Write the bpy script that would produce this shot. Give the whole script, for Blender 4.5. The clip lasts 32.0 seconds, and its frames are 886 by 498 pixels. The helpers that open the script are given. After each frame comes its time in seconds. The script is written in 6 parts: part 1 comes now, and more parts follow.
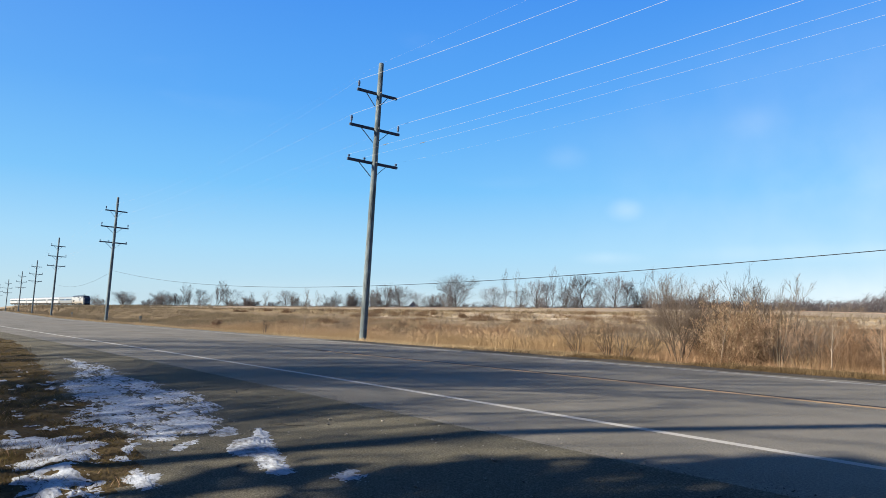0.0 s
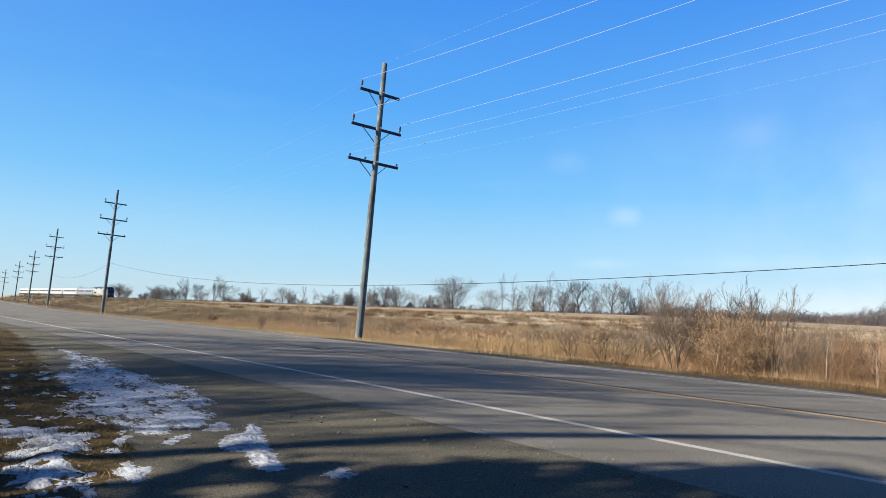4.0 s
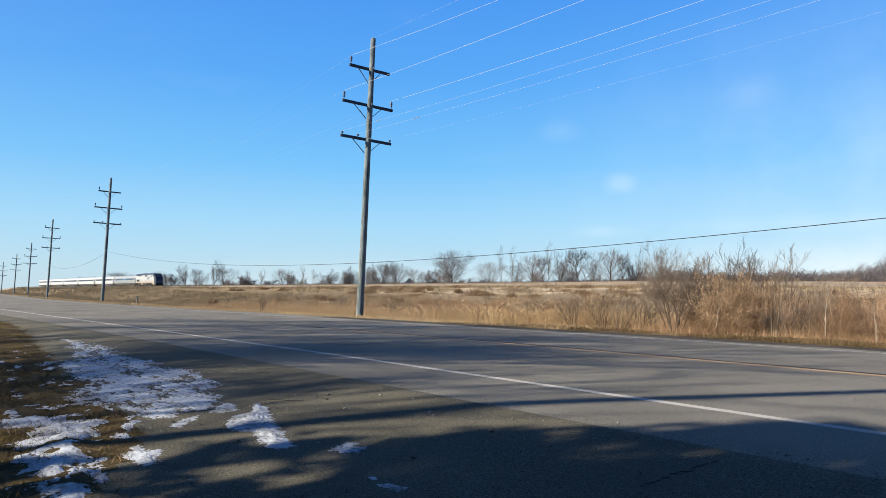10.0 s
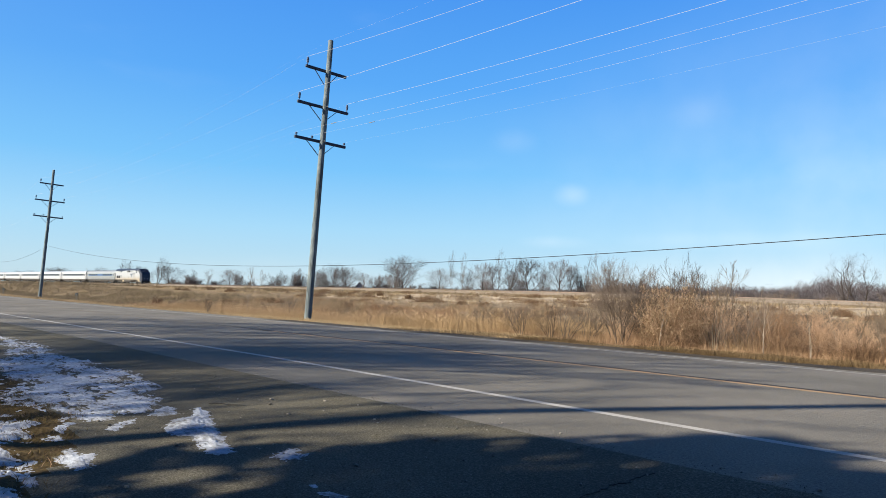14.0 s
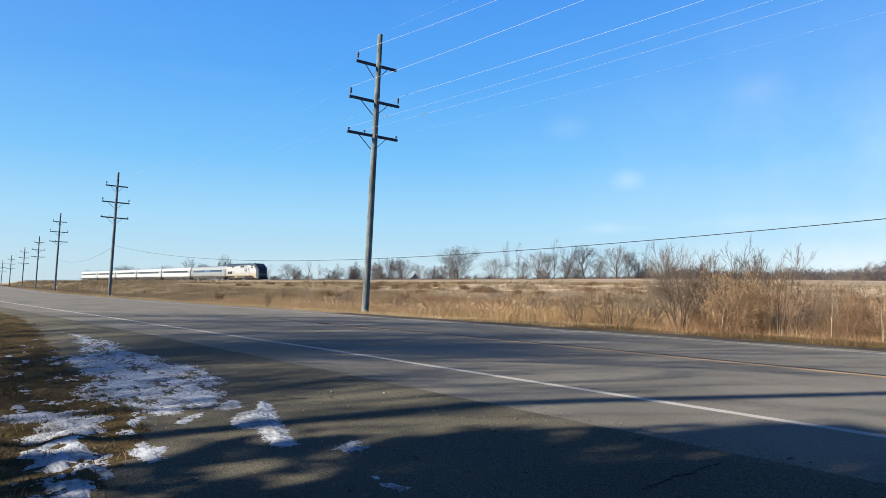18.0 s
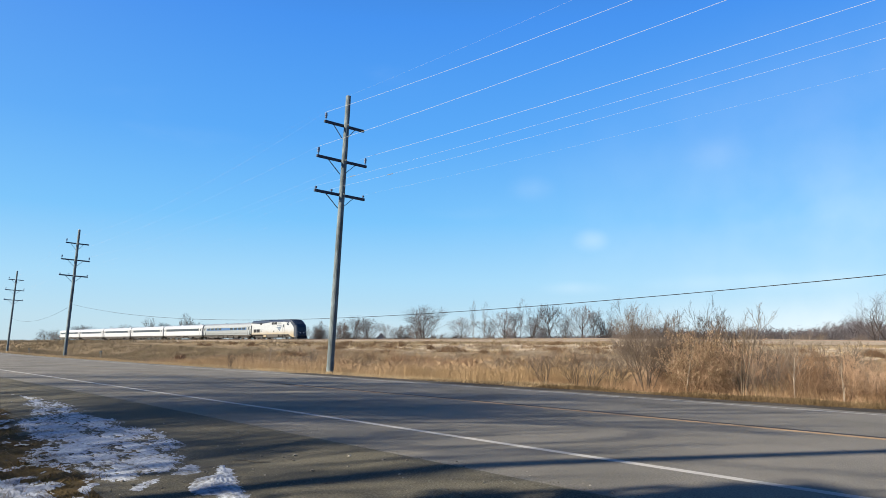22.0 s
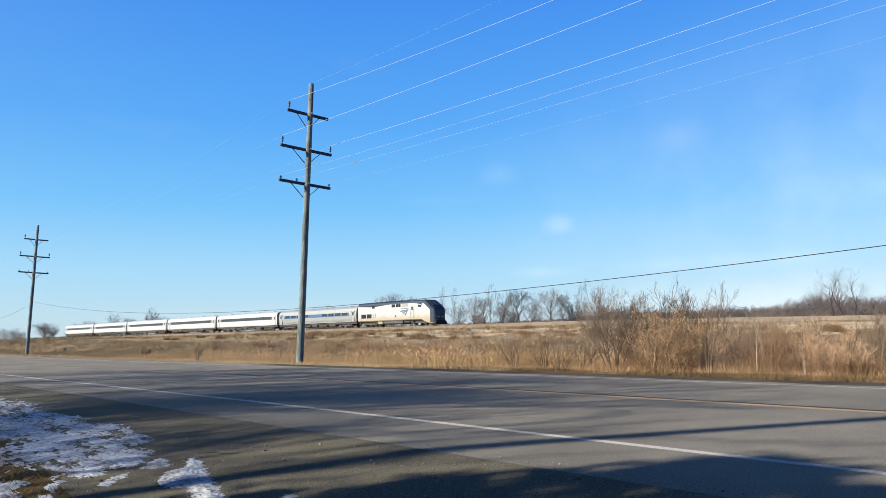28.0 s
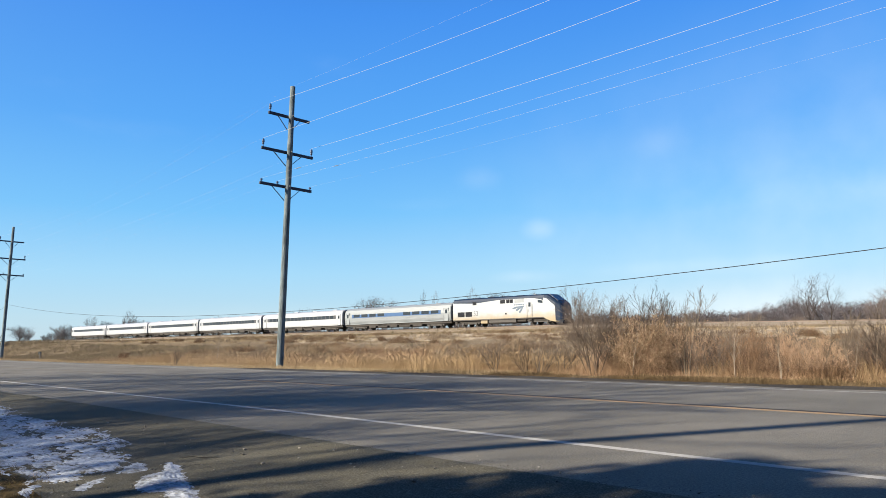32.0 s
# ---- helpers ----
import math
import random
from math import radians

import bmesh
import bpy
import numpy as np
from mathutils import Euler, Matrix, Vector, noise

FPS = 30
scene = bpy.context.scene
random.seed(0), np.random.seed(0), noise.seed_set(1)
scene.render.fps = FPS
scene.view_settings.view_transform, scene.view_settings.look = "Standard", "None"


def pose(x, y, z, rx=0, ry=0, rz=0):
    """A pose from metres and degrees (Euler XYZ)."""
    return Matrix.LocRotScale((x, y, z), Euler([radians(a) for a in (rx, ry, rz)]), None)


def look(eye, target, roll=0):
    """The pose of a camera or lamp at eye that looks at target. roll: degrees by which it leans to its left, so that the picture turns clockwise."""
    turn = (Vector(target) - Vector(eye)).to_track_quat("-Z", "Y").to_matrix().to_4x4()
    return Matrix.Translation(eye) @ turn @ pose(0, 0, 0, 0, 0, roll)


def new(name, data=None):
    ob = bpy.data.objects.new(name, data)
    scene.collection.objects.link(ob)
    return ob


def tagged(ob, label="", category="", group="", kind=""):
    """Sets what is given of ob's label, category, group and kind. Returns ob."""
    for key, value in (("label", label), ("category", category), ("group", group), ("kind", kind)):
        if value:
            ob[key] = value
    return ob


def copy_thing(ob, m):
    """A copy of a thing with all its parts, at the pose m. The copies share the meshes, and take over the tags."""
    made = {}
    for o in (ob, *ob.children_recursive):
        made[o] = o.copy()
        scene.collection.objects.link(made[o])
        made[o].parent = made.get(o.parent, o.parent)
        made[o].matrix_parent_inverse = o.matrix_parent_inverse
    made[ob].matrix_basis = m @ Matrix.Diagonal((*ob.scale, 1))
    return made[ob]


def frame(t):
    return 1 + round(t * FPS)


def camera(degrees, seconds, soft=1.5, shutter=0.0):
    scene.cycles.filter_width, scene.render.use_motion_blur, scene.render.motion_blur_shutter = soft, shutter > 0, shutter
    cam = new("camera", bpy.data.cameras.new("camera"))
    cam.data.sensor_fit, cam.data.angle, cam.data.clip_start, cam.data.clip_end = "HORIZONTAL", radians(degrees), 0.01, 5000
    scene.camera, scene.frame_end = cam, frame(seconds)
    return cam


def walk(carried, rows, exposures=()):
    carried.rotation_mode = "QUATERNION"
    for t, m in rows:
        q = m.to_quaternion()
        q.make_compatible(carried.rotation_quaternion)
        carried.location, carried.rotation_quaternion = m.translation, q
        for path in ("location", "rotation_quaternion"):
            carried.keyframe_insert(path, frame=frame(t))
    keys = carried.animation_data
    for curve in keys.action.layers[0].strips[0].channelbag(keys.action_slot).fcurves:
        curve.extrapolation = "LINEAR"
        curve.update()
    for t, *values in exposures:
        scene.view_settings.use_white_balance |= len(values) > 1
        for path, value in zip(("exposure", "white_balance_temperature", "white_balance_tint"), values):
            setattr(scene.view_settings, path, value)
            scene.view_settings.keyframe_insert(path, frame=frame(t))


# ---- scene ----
CLIP = 32.0
cam = camera(62.0, CLIP, soft=0.8)
PATH = [
    (0, (-0.019, 0.000, 0.905), (-7.992, 5.964, 1.828), 1.28),
    (0.5, (-0.002, -0.014, 0.898), (-7.946, 5.995, 1.779), 1.10),
    (1, (-0.009, 0.007, 0.913), (-7.935, 6.042, 1.771), 1.42),
    (1.5, (-0.014, -0.014, 0.905), (-8.015, 5.920, 1.779), 0.23),
    (2, (-0.005, -0.002, 0.900), (-8.017, 5.924, 1.742), 1.84),
    (2.5, (-0.008, 0.005, 0.907), (-7.950, 6.011, 1.832), 2.68),
    (4.5, (-0.013, 0.005, 0.899), (-7.978, 5.977, 1.844), 2.85),
    (5, (-0.008, -0.022, 0.899), (-7.959, 5.982, 1.755), 1.96),
    (5.5, (-0.019, 0.004, 0.895), (-8.109, 5.833, 1.656), 2.45),
    (6, (-0.022, -0.005, 0.900), (-8.038, 5.918, 1.710), 2.19),
    (6.5, (-0.021, 0.000, 0.897), (-8.133, 5.791, 1.714), 1.84),
    (7, (-0.016, 0.002, 0.903), (-8.093, 5.848, 1.665), 1.08),
    (7.5, (-0.022, 0.003, 0.897), (-7.979, 6.019, 1.607), 0.05),
    (8, (-0.019, 0.001, 0.903), (-7.961, 6.040, 1.578), 0.20),
    (8.5, (-0.011, 0.002, 0.897), (-7.966, 6.024, 1.570), -0.65),
    (9, (-0.003, -0.004, 0.886), (-7.994, 5.978, 1.487), -0.10),
    (9.5, (-0.010, 0.002, 0.898), (-8.099, 5.854, 1.464), 0.53),
    (10, (-0.011, -0.001, 0.887), (-7.965, 6.031, 1.488), 0.39),
    (10.5, (-0.010, 0.000, 0.893), (-7.921, 6.087, 1.503), -0.00),
    (11, (-0.020, 0.002, 0.892), (-7.715, 6.369, 1.380), -0.19),
    (11.5, (-0.011, 0.007, 0.886), (-7.717, 6.367, 1.295), -0.14),
    (12, (-0.007, -0.003, 0.889), (-7.656, 6.425, 1.281), -0.06),
    (12.5, (-0.004, -0.005, 0.889), (-7.619, 6.465, 1.285), 0.01),
    (13, (-0.011, 0.002, 0.896), (-7.602, 6.483, 1.507), 0.88),
    (13.5, (-0.008, 0.009, 0.899), (-7.579, 6.505, 1.596), 2.30),
    (15.5, (0.018, -0.011, 0.910), (-7.348, 6.719, 1.573), 0.34),
    (16, (0.001, -0.013, 0.905), (-7.841, 6.159, 1.542), -0.24),
    (16.5, (0.020, -0.011, 0.902), (-7.969, 5.980, 1.428), 0.94),
    (17, (0.018, -0.016, 0.906), (-7.936, 6.031, 1.313), 1.26),
    (17.5, (0.018, -0.015, 0.908), (-7.878, 6.112, 1.245), 1.17),
    (18, (0.004, 0.001, 0.914), (-8.001, 5.970, 1.459), 0.77),
    (18.5, (0.021, -0.007, 0.906), (-7.833, 6.153, 1.508), 0.75),
    (19, (0.002, -0.001, 0.919), (-7.775, 6.242, 1.650), 1.05),
    (19.5, (0.003, 0.003, 0.910), (-7.724, 6.311, 1.613), 0.89),
    (20, (-0.003, 0.005, 0.904), (-7.586, 6.469, 1.748), 0.75),
    (20.5, (-0.000, -0.000, 0.906), (-7.502, 6.561, 1.719), 0.43),
    (21, (0.027, 0.009, 0.908), (-7.479, 6.550, 1.842), 0.52),
    (21.5, (0.007, 0.002, 0.912), (-7.634, 6.323, 2.200), 0.01),
    (22, (-0.007, 0.001, 0.912), (-7.677, 6.273, 2.261), 0.70),
    (22.5, (0.003, 0.003, 0.903), (-7.640, 6.299, 2.294), 0.51),
    (23, (-0.007, -0.001, 0.906), (-7.636, 6.311, 2.301), 0.15),
    (23.5, (-0.001, 0.002, 0.901), (-7.594, 6.385, 2.166), 0.05),
    (24, (0.009, 0.005, 0.901), (-7.570, 6.404, 2.171), 0.00),
    (24.5, (0.020, -0.002, 0.904), (-7.468, 6.513, 2.122), -0.09),
    (25, (0.015, -0.003, 0.905), (-7.381, 6.619, 2.111), -0.24),
    (25.5, (0.006, 0.000, 0.902), (-7.393, 6.612, 2.147), -0.24),
    (27.5, (0.014, 0.005, 0.893), (-7.384, 6.631, 2.053), -0.87),
    (28, (0.005, 0.007, 0.895), (-7.401, 6.623, 2.071), -0.97),
    (28.5, (0.014, 0.011, 0.888), (-7.345, 6.682, 2.044), -1.09),
    (29, (0.015, 0.007, 0.889), (-7.272, 6.761, 2.025), -1.20),
    (29.5, (0.010, 0.008, 0.895), (-7.257, 6.792, 1.966), -1.22),
    (30, (0.009, 0.005, 0.888), (-7.220, 6.828, 1.972), -1.32),
    (30.5, (0.020, 0.011, 0.893), (-7.231, 6.810, 1.988), -1.25),
    (31, (0.012, 0.011, 0.885), (-7.219, 6.828, 1.999), -1.39),
    (31.5, (0.008, 0.005, 0.885), (-7.280, 6.743, 2.099), -0.95),
    (32, (0.021, 0.001, 0.892), (-7.209, 6.800, 2.116), -0.90),
]
walk(cam, [(t, look(eye, target, roll)) for t, eye, target, roll in PATH])

# ---- world, sun, exposure ----
SUN_AZ = radians(203)          # clockwise from +Y, towards the sun
SUN_EL = radians(24)
world = bpy.data.worlds.new("sky_world")
scene.world = world
world.use_nodes = True
wn, wl = world.node_tree.nodes, world.node_tree.links
wn.clear()
w_out = wn.new("ShaderNodeOutputWorld")
w_bg = wn.new("ShaderNodeBackground")
w_sky = wn.new("ShaderNodeTexSky")
w_sky.sky_type = 'NISHITA'
w_sky.sun_disc = False
w_sky.sun_elevation, w_sky.sun_rotation = SUN_EL, SUN_AZ
w_sky.altitude, w_sky.air_density, w_sky.dust_density, w_sky.ozone_density = 200, 1.0, 0.0, 4.0
w_bg.inputs["Strength"].default_value = 0.045
# the clear winter gradient, from the pale rim up to the zenith, with a few thin wisps of cirrus
w_tc = wn.new("ShaderNodeTexCoord")
w_sep = wn.new("ShaderNodeSeparateXYZ")
wl.new(w_tc.outputs["Generated"], w_sep.inputs[0])
w_grad = wn.new("ShaderNodeValToRGB")
w_el = w_grad.color_ramp.elements
w_el[0].position, w_el[0].color = 0.0, (0.52, 0.70, 0.82, 1)
w_el[1].position, w_el[1].color = 1.0, (0.012, 0.05, 0.19, 1)
for p, c in ((0.035, (0.50, 0.73, 0.88)), (0.09, (0.385, 0.71, 0.97)), (0.17, (0.188, 0.57, 1.0)), (0.28, (0.096, 0.415, 0.98)), (0.42, (0.055, 0.30, 0.92)), (0.62, (0.024, 0.105, 0.38))):
    e = w_el.new(p)
    e.color = (*c, 1)
wl.new(w_sep.outputs["Z"], w_grad.inputs[0])
w_gain = wn.new("ShaderNodeVectorMath")
w_gain.operation = 'SCALE'
w_gain.inputs["Scale"].default_value = 8.5
wl.new(w_grad.outputs[0], w_gain.inputs[0])
w_mix = wn.new("ShaderNodeMix")
w_mix.data_type = 'RGBA'
w_mix.inputs[0].default_value = 0.85
wl.new(w_sky.outputs[0], w_mix.inputs[6])
wl.new(w_gain.outputs[0], w_mix.inputs[7])
w_map = wn.new("ShaderNodeMapping")
w_map.inputs["Scale"].default_value = (2.2, 2.2, 7.0)
wl.new(w_tc.outputs["Generated"], w_map.inputs[0])
w_noise = wn.new("ShaderNodeTexNoise")
w_noise.inputs["Scale"].default_value, w_noise.inputs["Detail"].default_value = 2.1, 7
wl.new(w_map.outputs[0], w_noise.inputs["Vector"])
w_wisp = wn.new("ShaderNodeMapRange")
w_wisp.interpolation_type = 'SMOOTHSTEP'
for k, v in (("From Min", 0.60), ("From Max", 0.9), ("To Min", 0.0), ("To Max", 0.05)):
    w_wisp.inputs[k].default_value = v
wl.new(w_noise.outputs["Fac"], w_wisp.inputs["Value"])
w_cloud = wn.new("ShaderNodeMix")
w_cloud.data_type = 'RGBA'
w_cloud.inputs[7].default_value = (8.0, 8.8, 9.2, 1)
wl.new(w_wisp.outputs[0], w_cloud.inputs[0])
wl.new(w_mix.outputs[2], w_cloud.inputs[6])
# small soft clouds, each round one direction, broken up by noise
w_norm = wn.new("ShaderNodeVectorMath")
w_norm.operation = 'NORMALIZE'
wl.new(w_tc.outputs["Generated"], w_norm.inputs[0])
w_warp = wn.new("ShaderNodeTexNoise")
w_warp.inputs["Scale"].default_value, w_warp.inputs["Detail"].default_value = 14, 5
wl.new(w_tc.outputs["Generated"], w_warp.inputs["Vector"])
w_last = w_cloud.outputs[2]
for az, el, size, amount, flat in ((50.7, 0.147, 0.030, 0.22, 1.5), (46.2, 0.22, 0.04, 0.08, 1.8), (60.0, 0.255, 0.05, 0.04, 1.8), (49.6, 0.083, 0.06, 0.12, 5.0), (70.0, 0.030, 0.42, 0.40, 7.5), (64.0, 0.088, 0.20, 0.12, 12.0),
                                   (72.0, 0.170, 0.14, 0.10, 4.0), (36.0, 0.005, 0.5, 0.22, 9.0), (78.0, 0.12, 0.75, 0.16, 2.2)):
    a = radians(az)
    d = Vector((-math.cos(a), math.sin(a), el)).normalized()
    w_sub = wn.new("ShaderNodeVectorMath")
    w_sub.operation = 'SUBTRACT'
    w_sub.inputs[1].default_value = d
    wl.new(w_norm.outputs[0], w_sub.inputs[0])
    w_scl = wn.new("ShaderNodeVectorMath")
    w_scl.operation = 'MULTIPLY'
    w_scl.inputs[1].default_value = (1, 1, flat)
    wl.new(w_sub.outputs[0], w_scl.inputs[0])
    w_len = wn.new("ShaderNodeVectorMath")
    w_len.operation = 'LENGTH'
    wl.new(w_scl.outputs[0], w_len.inputs[0])
    w_rng = wn.new("ShaderNodeMapRange")
    w_rng.interpolation_type = 'SMOOTHSTEP'
    for k, v in (("From Min", size), ("From Max", 0.0), ("To Min", 0.0), ("To Max", amount * 1.8)):
        w_rng.inputs[k].default_value = v
    wl.new(w_len.outputs["Value"], w_rng.inputs["Value"])
    w_mul = wn.new("ShaderNodeMath")
    w_mul.operation = 'MULTIPLY'
    wl.new(w_rng.outputs[0], w_mul.inputs[0])
    wl.new(w_warp.outputs["Fac"], w_mul.inputs[1])
    w_add = wn.new("ShaderNodeMix")
    w_add.data_type = 'RGBA'
    w_add.inputs[7].default_value = (8.6, 9.2, 9.4, 1)
    wl.new(w_mul.outputs[0], w_add.inputs[0])
    wl.new(w_last, w_add.inputs[6])
    w_last = w_add.outputs[2]
# the whiter sky on the sun's side, behind the camera
w_dot = wn.new("ShaderNodeVectorMath")
w_dot.operation = 'DOT_PRODUCT'
w_dot.inputs[1].default_value = (math.sin(SUN_AZ), math.cos(SUN_AZ), 0.45)
wl.new(w_norm.outputs[0], w_dot.inputs[0])
w_side = wn.new("ShaderNodeMapRange")
w_side.interpolation_type = 'SMOOTHSTEP'
for k, v in (("From Min", 0.0), ("From Max", 1.0), ("To Min", 0.0), ("To Max", 0.12)):
    w_side.inputs[k].default_value = v
wl.new(w_dot.outputs["Value"], w_side.inputs["Value"])
w_glow = wn.new("ShaderNodeMix")
w_glow.data_type = 'RGBA'
w_glow.inputs[7].default_value = (3.9, 4.1, 4.2, 1)
wl.new(w_side.outputs[0], w_glow.inputs[0])
wl.new(w_last, w_glow.inputs[6])
wl.new(w_glow.outputs[2], w_bg.inputs["Color"])
wl.new(w_bg.outputs[0], w_out.inputs[0])
sun_data = bpy.data.lights.new("sun", 'SUN')
sun_data.energy, sun_data.angle, sun_data.color = 5.0, radians(0.53), (1.0, 0.88, 0.70)
sun = new("sun", sun_data)
sun_dir = Vector((math.sin(SUN_AZ) * math.cos(SUN_EL), math.cos(SUN_AZ) * math.cos(SUN_EL), math.sin(SUN_EL)))
sun.matrix_basis = look(sun_dir * 50, (0, 0, 0))
scene.view_settings.exposure = 1.45


# ---- materials ----
def ramp_node(nodes, stops):
    r = nodes.new("ShaderNodeValToRGB")
    el = r.color_ramp.elements
    while len(el) > 1:
        el.remove(el[-1])
    el[0].position, el[0].color = stops[0][0], (*stops[0][1], 1)
    for p, c in stops[1:]:
        e = el.new(p)
        e.color = (*c, 1)
    return r


def material(name, stops, scale=5.0, rough=0.8, metal=0.0, bump=0.2, bump_scale=60.0, detail=6.0, stretch=(1, 1, 1), per="", spec=0.5,
             large=0.0, large_scale=0.3):
    """Noise-coloured surface: stops along the ramp, a finer relief, wide stains of strength large; per: 'object' or 'island' shifts the ramp piece by piece."""
    m = bpy.data.materials.new(name)
    m.use_nodes = True
    nt = m.node_tree
    ns, ln = nt.nodes, nt.links
    b = ns["Principled BSDF"]
    b.inputs["Roughness"].default_value, b.inputs["Metallic"].default_value = rough, metal
    b.inputs["Specular IOR Level"].default_value = spec
    tc = ns.new("ShaderNodeTexCoord")
    mp = ns.new("ShaderNodeMapping")
    mp.inputs["Scale"].default_value = stretch
    ln.new(tc.outputs["Object"], mp.inputs["Vector"])
    n1 = ns.new("ShaderNodeTexNoise")
    n1.inputs["Scale"].default_value, n1.inputs["Detail"].default_value = scale, detail
    n1.inputs["Roughness"].default_value = 0.65
    ln.new(mp.outputs[0], n1.inputs["Vector"])
    val = n1.outputs["Fac"]
    if per:
        src = ns.new("ShaderNodeObjectInfo") if per == "object" else ns.new("ShaderNodeNewGeometry")
        out = src.outputs["Random"] if per == "object" else src.outputs["Random Per Island"]
        mx = ns.new("ShaderNodeMix")
        mx.inputs[0].default_value = 0.6
        ln.new(val, mx.inputs[2])
        ln.new(out, mx.inputs[3])
        val = mx.outputs[0]
    if large:
        n3 = ns.new("ShaderNodeTexNoise")
        n3.inputs["Scale"].default_value, n3.inputs["Detail"].default_value = large_scale, 3
        ln.new(tc.outputs["Object"], n3.inputs["Vector"])
        mx = ns.new("ShaderNodeMix")
        mx.inputs[0].default_value = large
        ln.new(val, mx.inputs[2])
        ln.new(n3.outputs["Fac"], mx.inputs[3])
        val = mx.outputs[0]
    r = ramp_node(ns, stops)
    ln.new(val, r.inputs[0])
    ln.new(r.outputs[0], b.inputs["Base Color"])
    if bump:
        n2 = ns.new("ShaderNodeTexNoise")
        n2.inputs["Scale"].default_value, n2.inputs["Detail"].default_value = bump_scale, 4
        ln.new(mp.outputs[0], n2.inputs["Vector"])
        bp = ns.new("ShaderNodeBump")
        bp.inputs["Strength"].default_value, bp.inputs["Distance"].default_value = bump, 0.02
        ln.new(n2.outputs["Fac"], bp.inputs["Height"])
        ln.new(bp.outputs[0], b.inputs["Normal"])
    return m


M = {}
M["asphalt"] = material("asphalt", [(0.34, (0.070, 0.067, 0.058)), (0.5, (0.134, 0.129, 0.115)), (0.64, (0.201, 0.191, 0.170))], 60, 0.85, bump=0.6, bump_scale=160, detail=4, large=0.4, large_scale=0.5, spec=0.25)
M["gravel"] = material("gravel", [(0.3, (0.042, 0.040, 0.033)), (0.48, (0.072, 0.069, 0.052)), (0.6, (0.129, 0.120, 0.097)), (0.72, (0.188, 0.175, 0.144))], 75, 0.95, bump=0.55, bump_scale=130, detail=4, large=0.15, large_scale=0.7, spec=0.15)
M["paint_white"] = material("paint_white", [(0.30, (0.250, 0.246, 0.240)), (0.42, (0.335, 0.332, 0.322)), (0.7, (0.385, 0.382, 0.372))], 22, 0.85, bump=0, bump_scale=120, spec=0.15)
M["paint_worn"] = material("paint_worn", [(0.36, (0.117, 0.114, 0.111)), (0.5, (0.260, 0.257, 0.247)), (0.7, (0.403, 0.399, 0.386))], 14, 0.7, bump=0.3, bump_scale=120)
M["paint_yellow"] = material("paint_yellow", [(0.34, (0.142, 0.122, 0.099)), (0.46, (0.261, 0.182, 0.108)), (0.7, (0.381, 0.267, 0.157))], 16, 0.8, bump=0.3, bump_scale=120, spec=0.15, large=0.5, large_scale=0.25)
M["yellow_worn"] = material("yellow_worn", [(0.36, (0.114, 0.106, 0.091)), (0.54, (0.149, 0.129, 0.099)), (0.7, (0.240, 0.177, 0.108))], 16, 0.8, bump=0.3, bump_scale=120, spec=0.15, large=0.5, large_scale=0.25)
M["dirt"] = material("dirt", [(0.34, (0.022, 0.020, 0.018)), (0.5, (0.052, 0.047, 0.041)), (0.66, (0.095, 0.085, 0.072))], 24, 0.95, bump=0.6, bump_scale=60, spec=0.1, large=0.3, large_scale=0.8)
M["tar"] = material("tar", [(0.3, (0.012, 0.011, 0.010)), (0.7, (0.034, 0.030, 0.027))], 20, 0.7, bump=0.2, spec=0.2)
M["turf"] = material("turf", [(0.3, (0.020, 0.014, 0.007)), (0.5, (0.054, 0.039, 0.017)), (0.7, (0.108, 0.079, 0.034))], 14, 0.95, bump=1.0, bump_scale=40, large=0.3, large_scale=1.2, spec=0.1)
M["verge"] = material("verge", [(0.3, (0.094, 0.068, 0.036)), (0.5, (0.177, 0.134, 0.076)), (0.7, (0.247, 0.194, 0.117))], 6, 0.95, bump=1.0, bump_scale=30, large=0.3, spec=0.1)
M["scrub"] = material("scrub", [(0.3, (0.085, 0.063, 0.038)), (0.5, (0.165, 0.126, 0.078)), (0.7, (0.275, 0.215, 0.138))], 1.3, 0.95, bump=1.0, bump_scale=9, large=0.35, large_scale=0.12, spec=0.1)
M["pale_bank"] = material("pale_bank", [(0.3, (0.155, 0.126, 0.088)), (0.5, (0.310, 0.262, 0.192)), (0.7, (0.469, 0.413, 0.328))], 1.8, 0.95, bump=0.8, bump_scale=8, large=0.45, large_scale=0.35, spec=0.1)
M["ballast"] = material("ballast", [(0.3, (0.113, 0.095, 0.072)), (0.5, (0.215, 0.180, 0.140)), (0.7, (0.318, 0.270, 0.212))], 5, 0.95, bump=0.8, bump_scale=14, large=0.2, spec=0.1)
M["field"] = material("field", [(0.3, (0.088, 0.068, 0.044)), (0.5, (0.152, 0.120, 0.076)), (0.7, (0.216, 0.176, 0.116))], 0.12, 0.95, bump=0.3, bump_scale=2, large=0.4, large_scale=0.01, spec=0.1)
M["snow"] = material("snow", [(0.34, (0.074, 0.072, 0.069)), (0.42, (0.177, 0.188, 0.203)), (0.50, (0.312, 0.345, 0.400)), (0.62, (0.419, 0.465, 0.540))], 26, 0.65, bump=0.6, bump_scale=44, spec=0.25, detail=12, large=0.40, large_scale=2.4, stretch=(0.5, 1, 1))
M["reed"] = material("reed", [(0.15, (0.168, 0.117, 0.065)), (0.5, (0.283, 0.201, 0.115)), (0.85, (0.394, 0.297, 0.184))], 0.5, 0.9, bump=0, per="island", spec=0.1, large=0.35, large_scale=0.45)
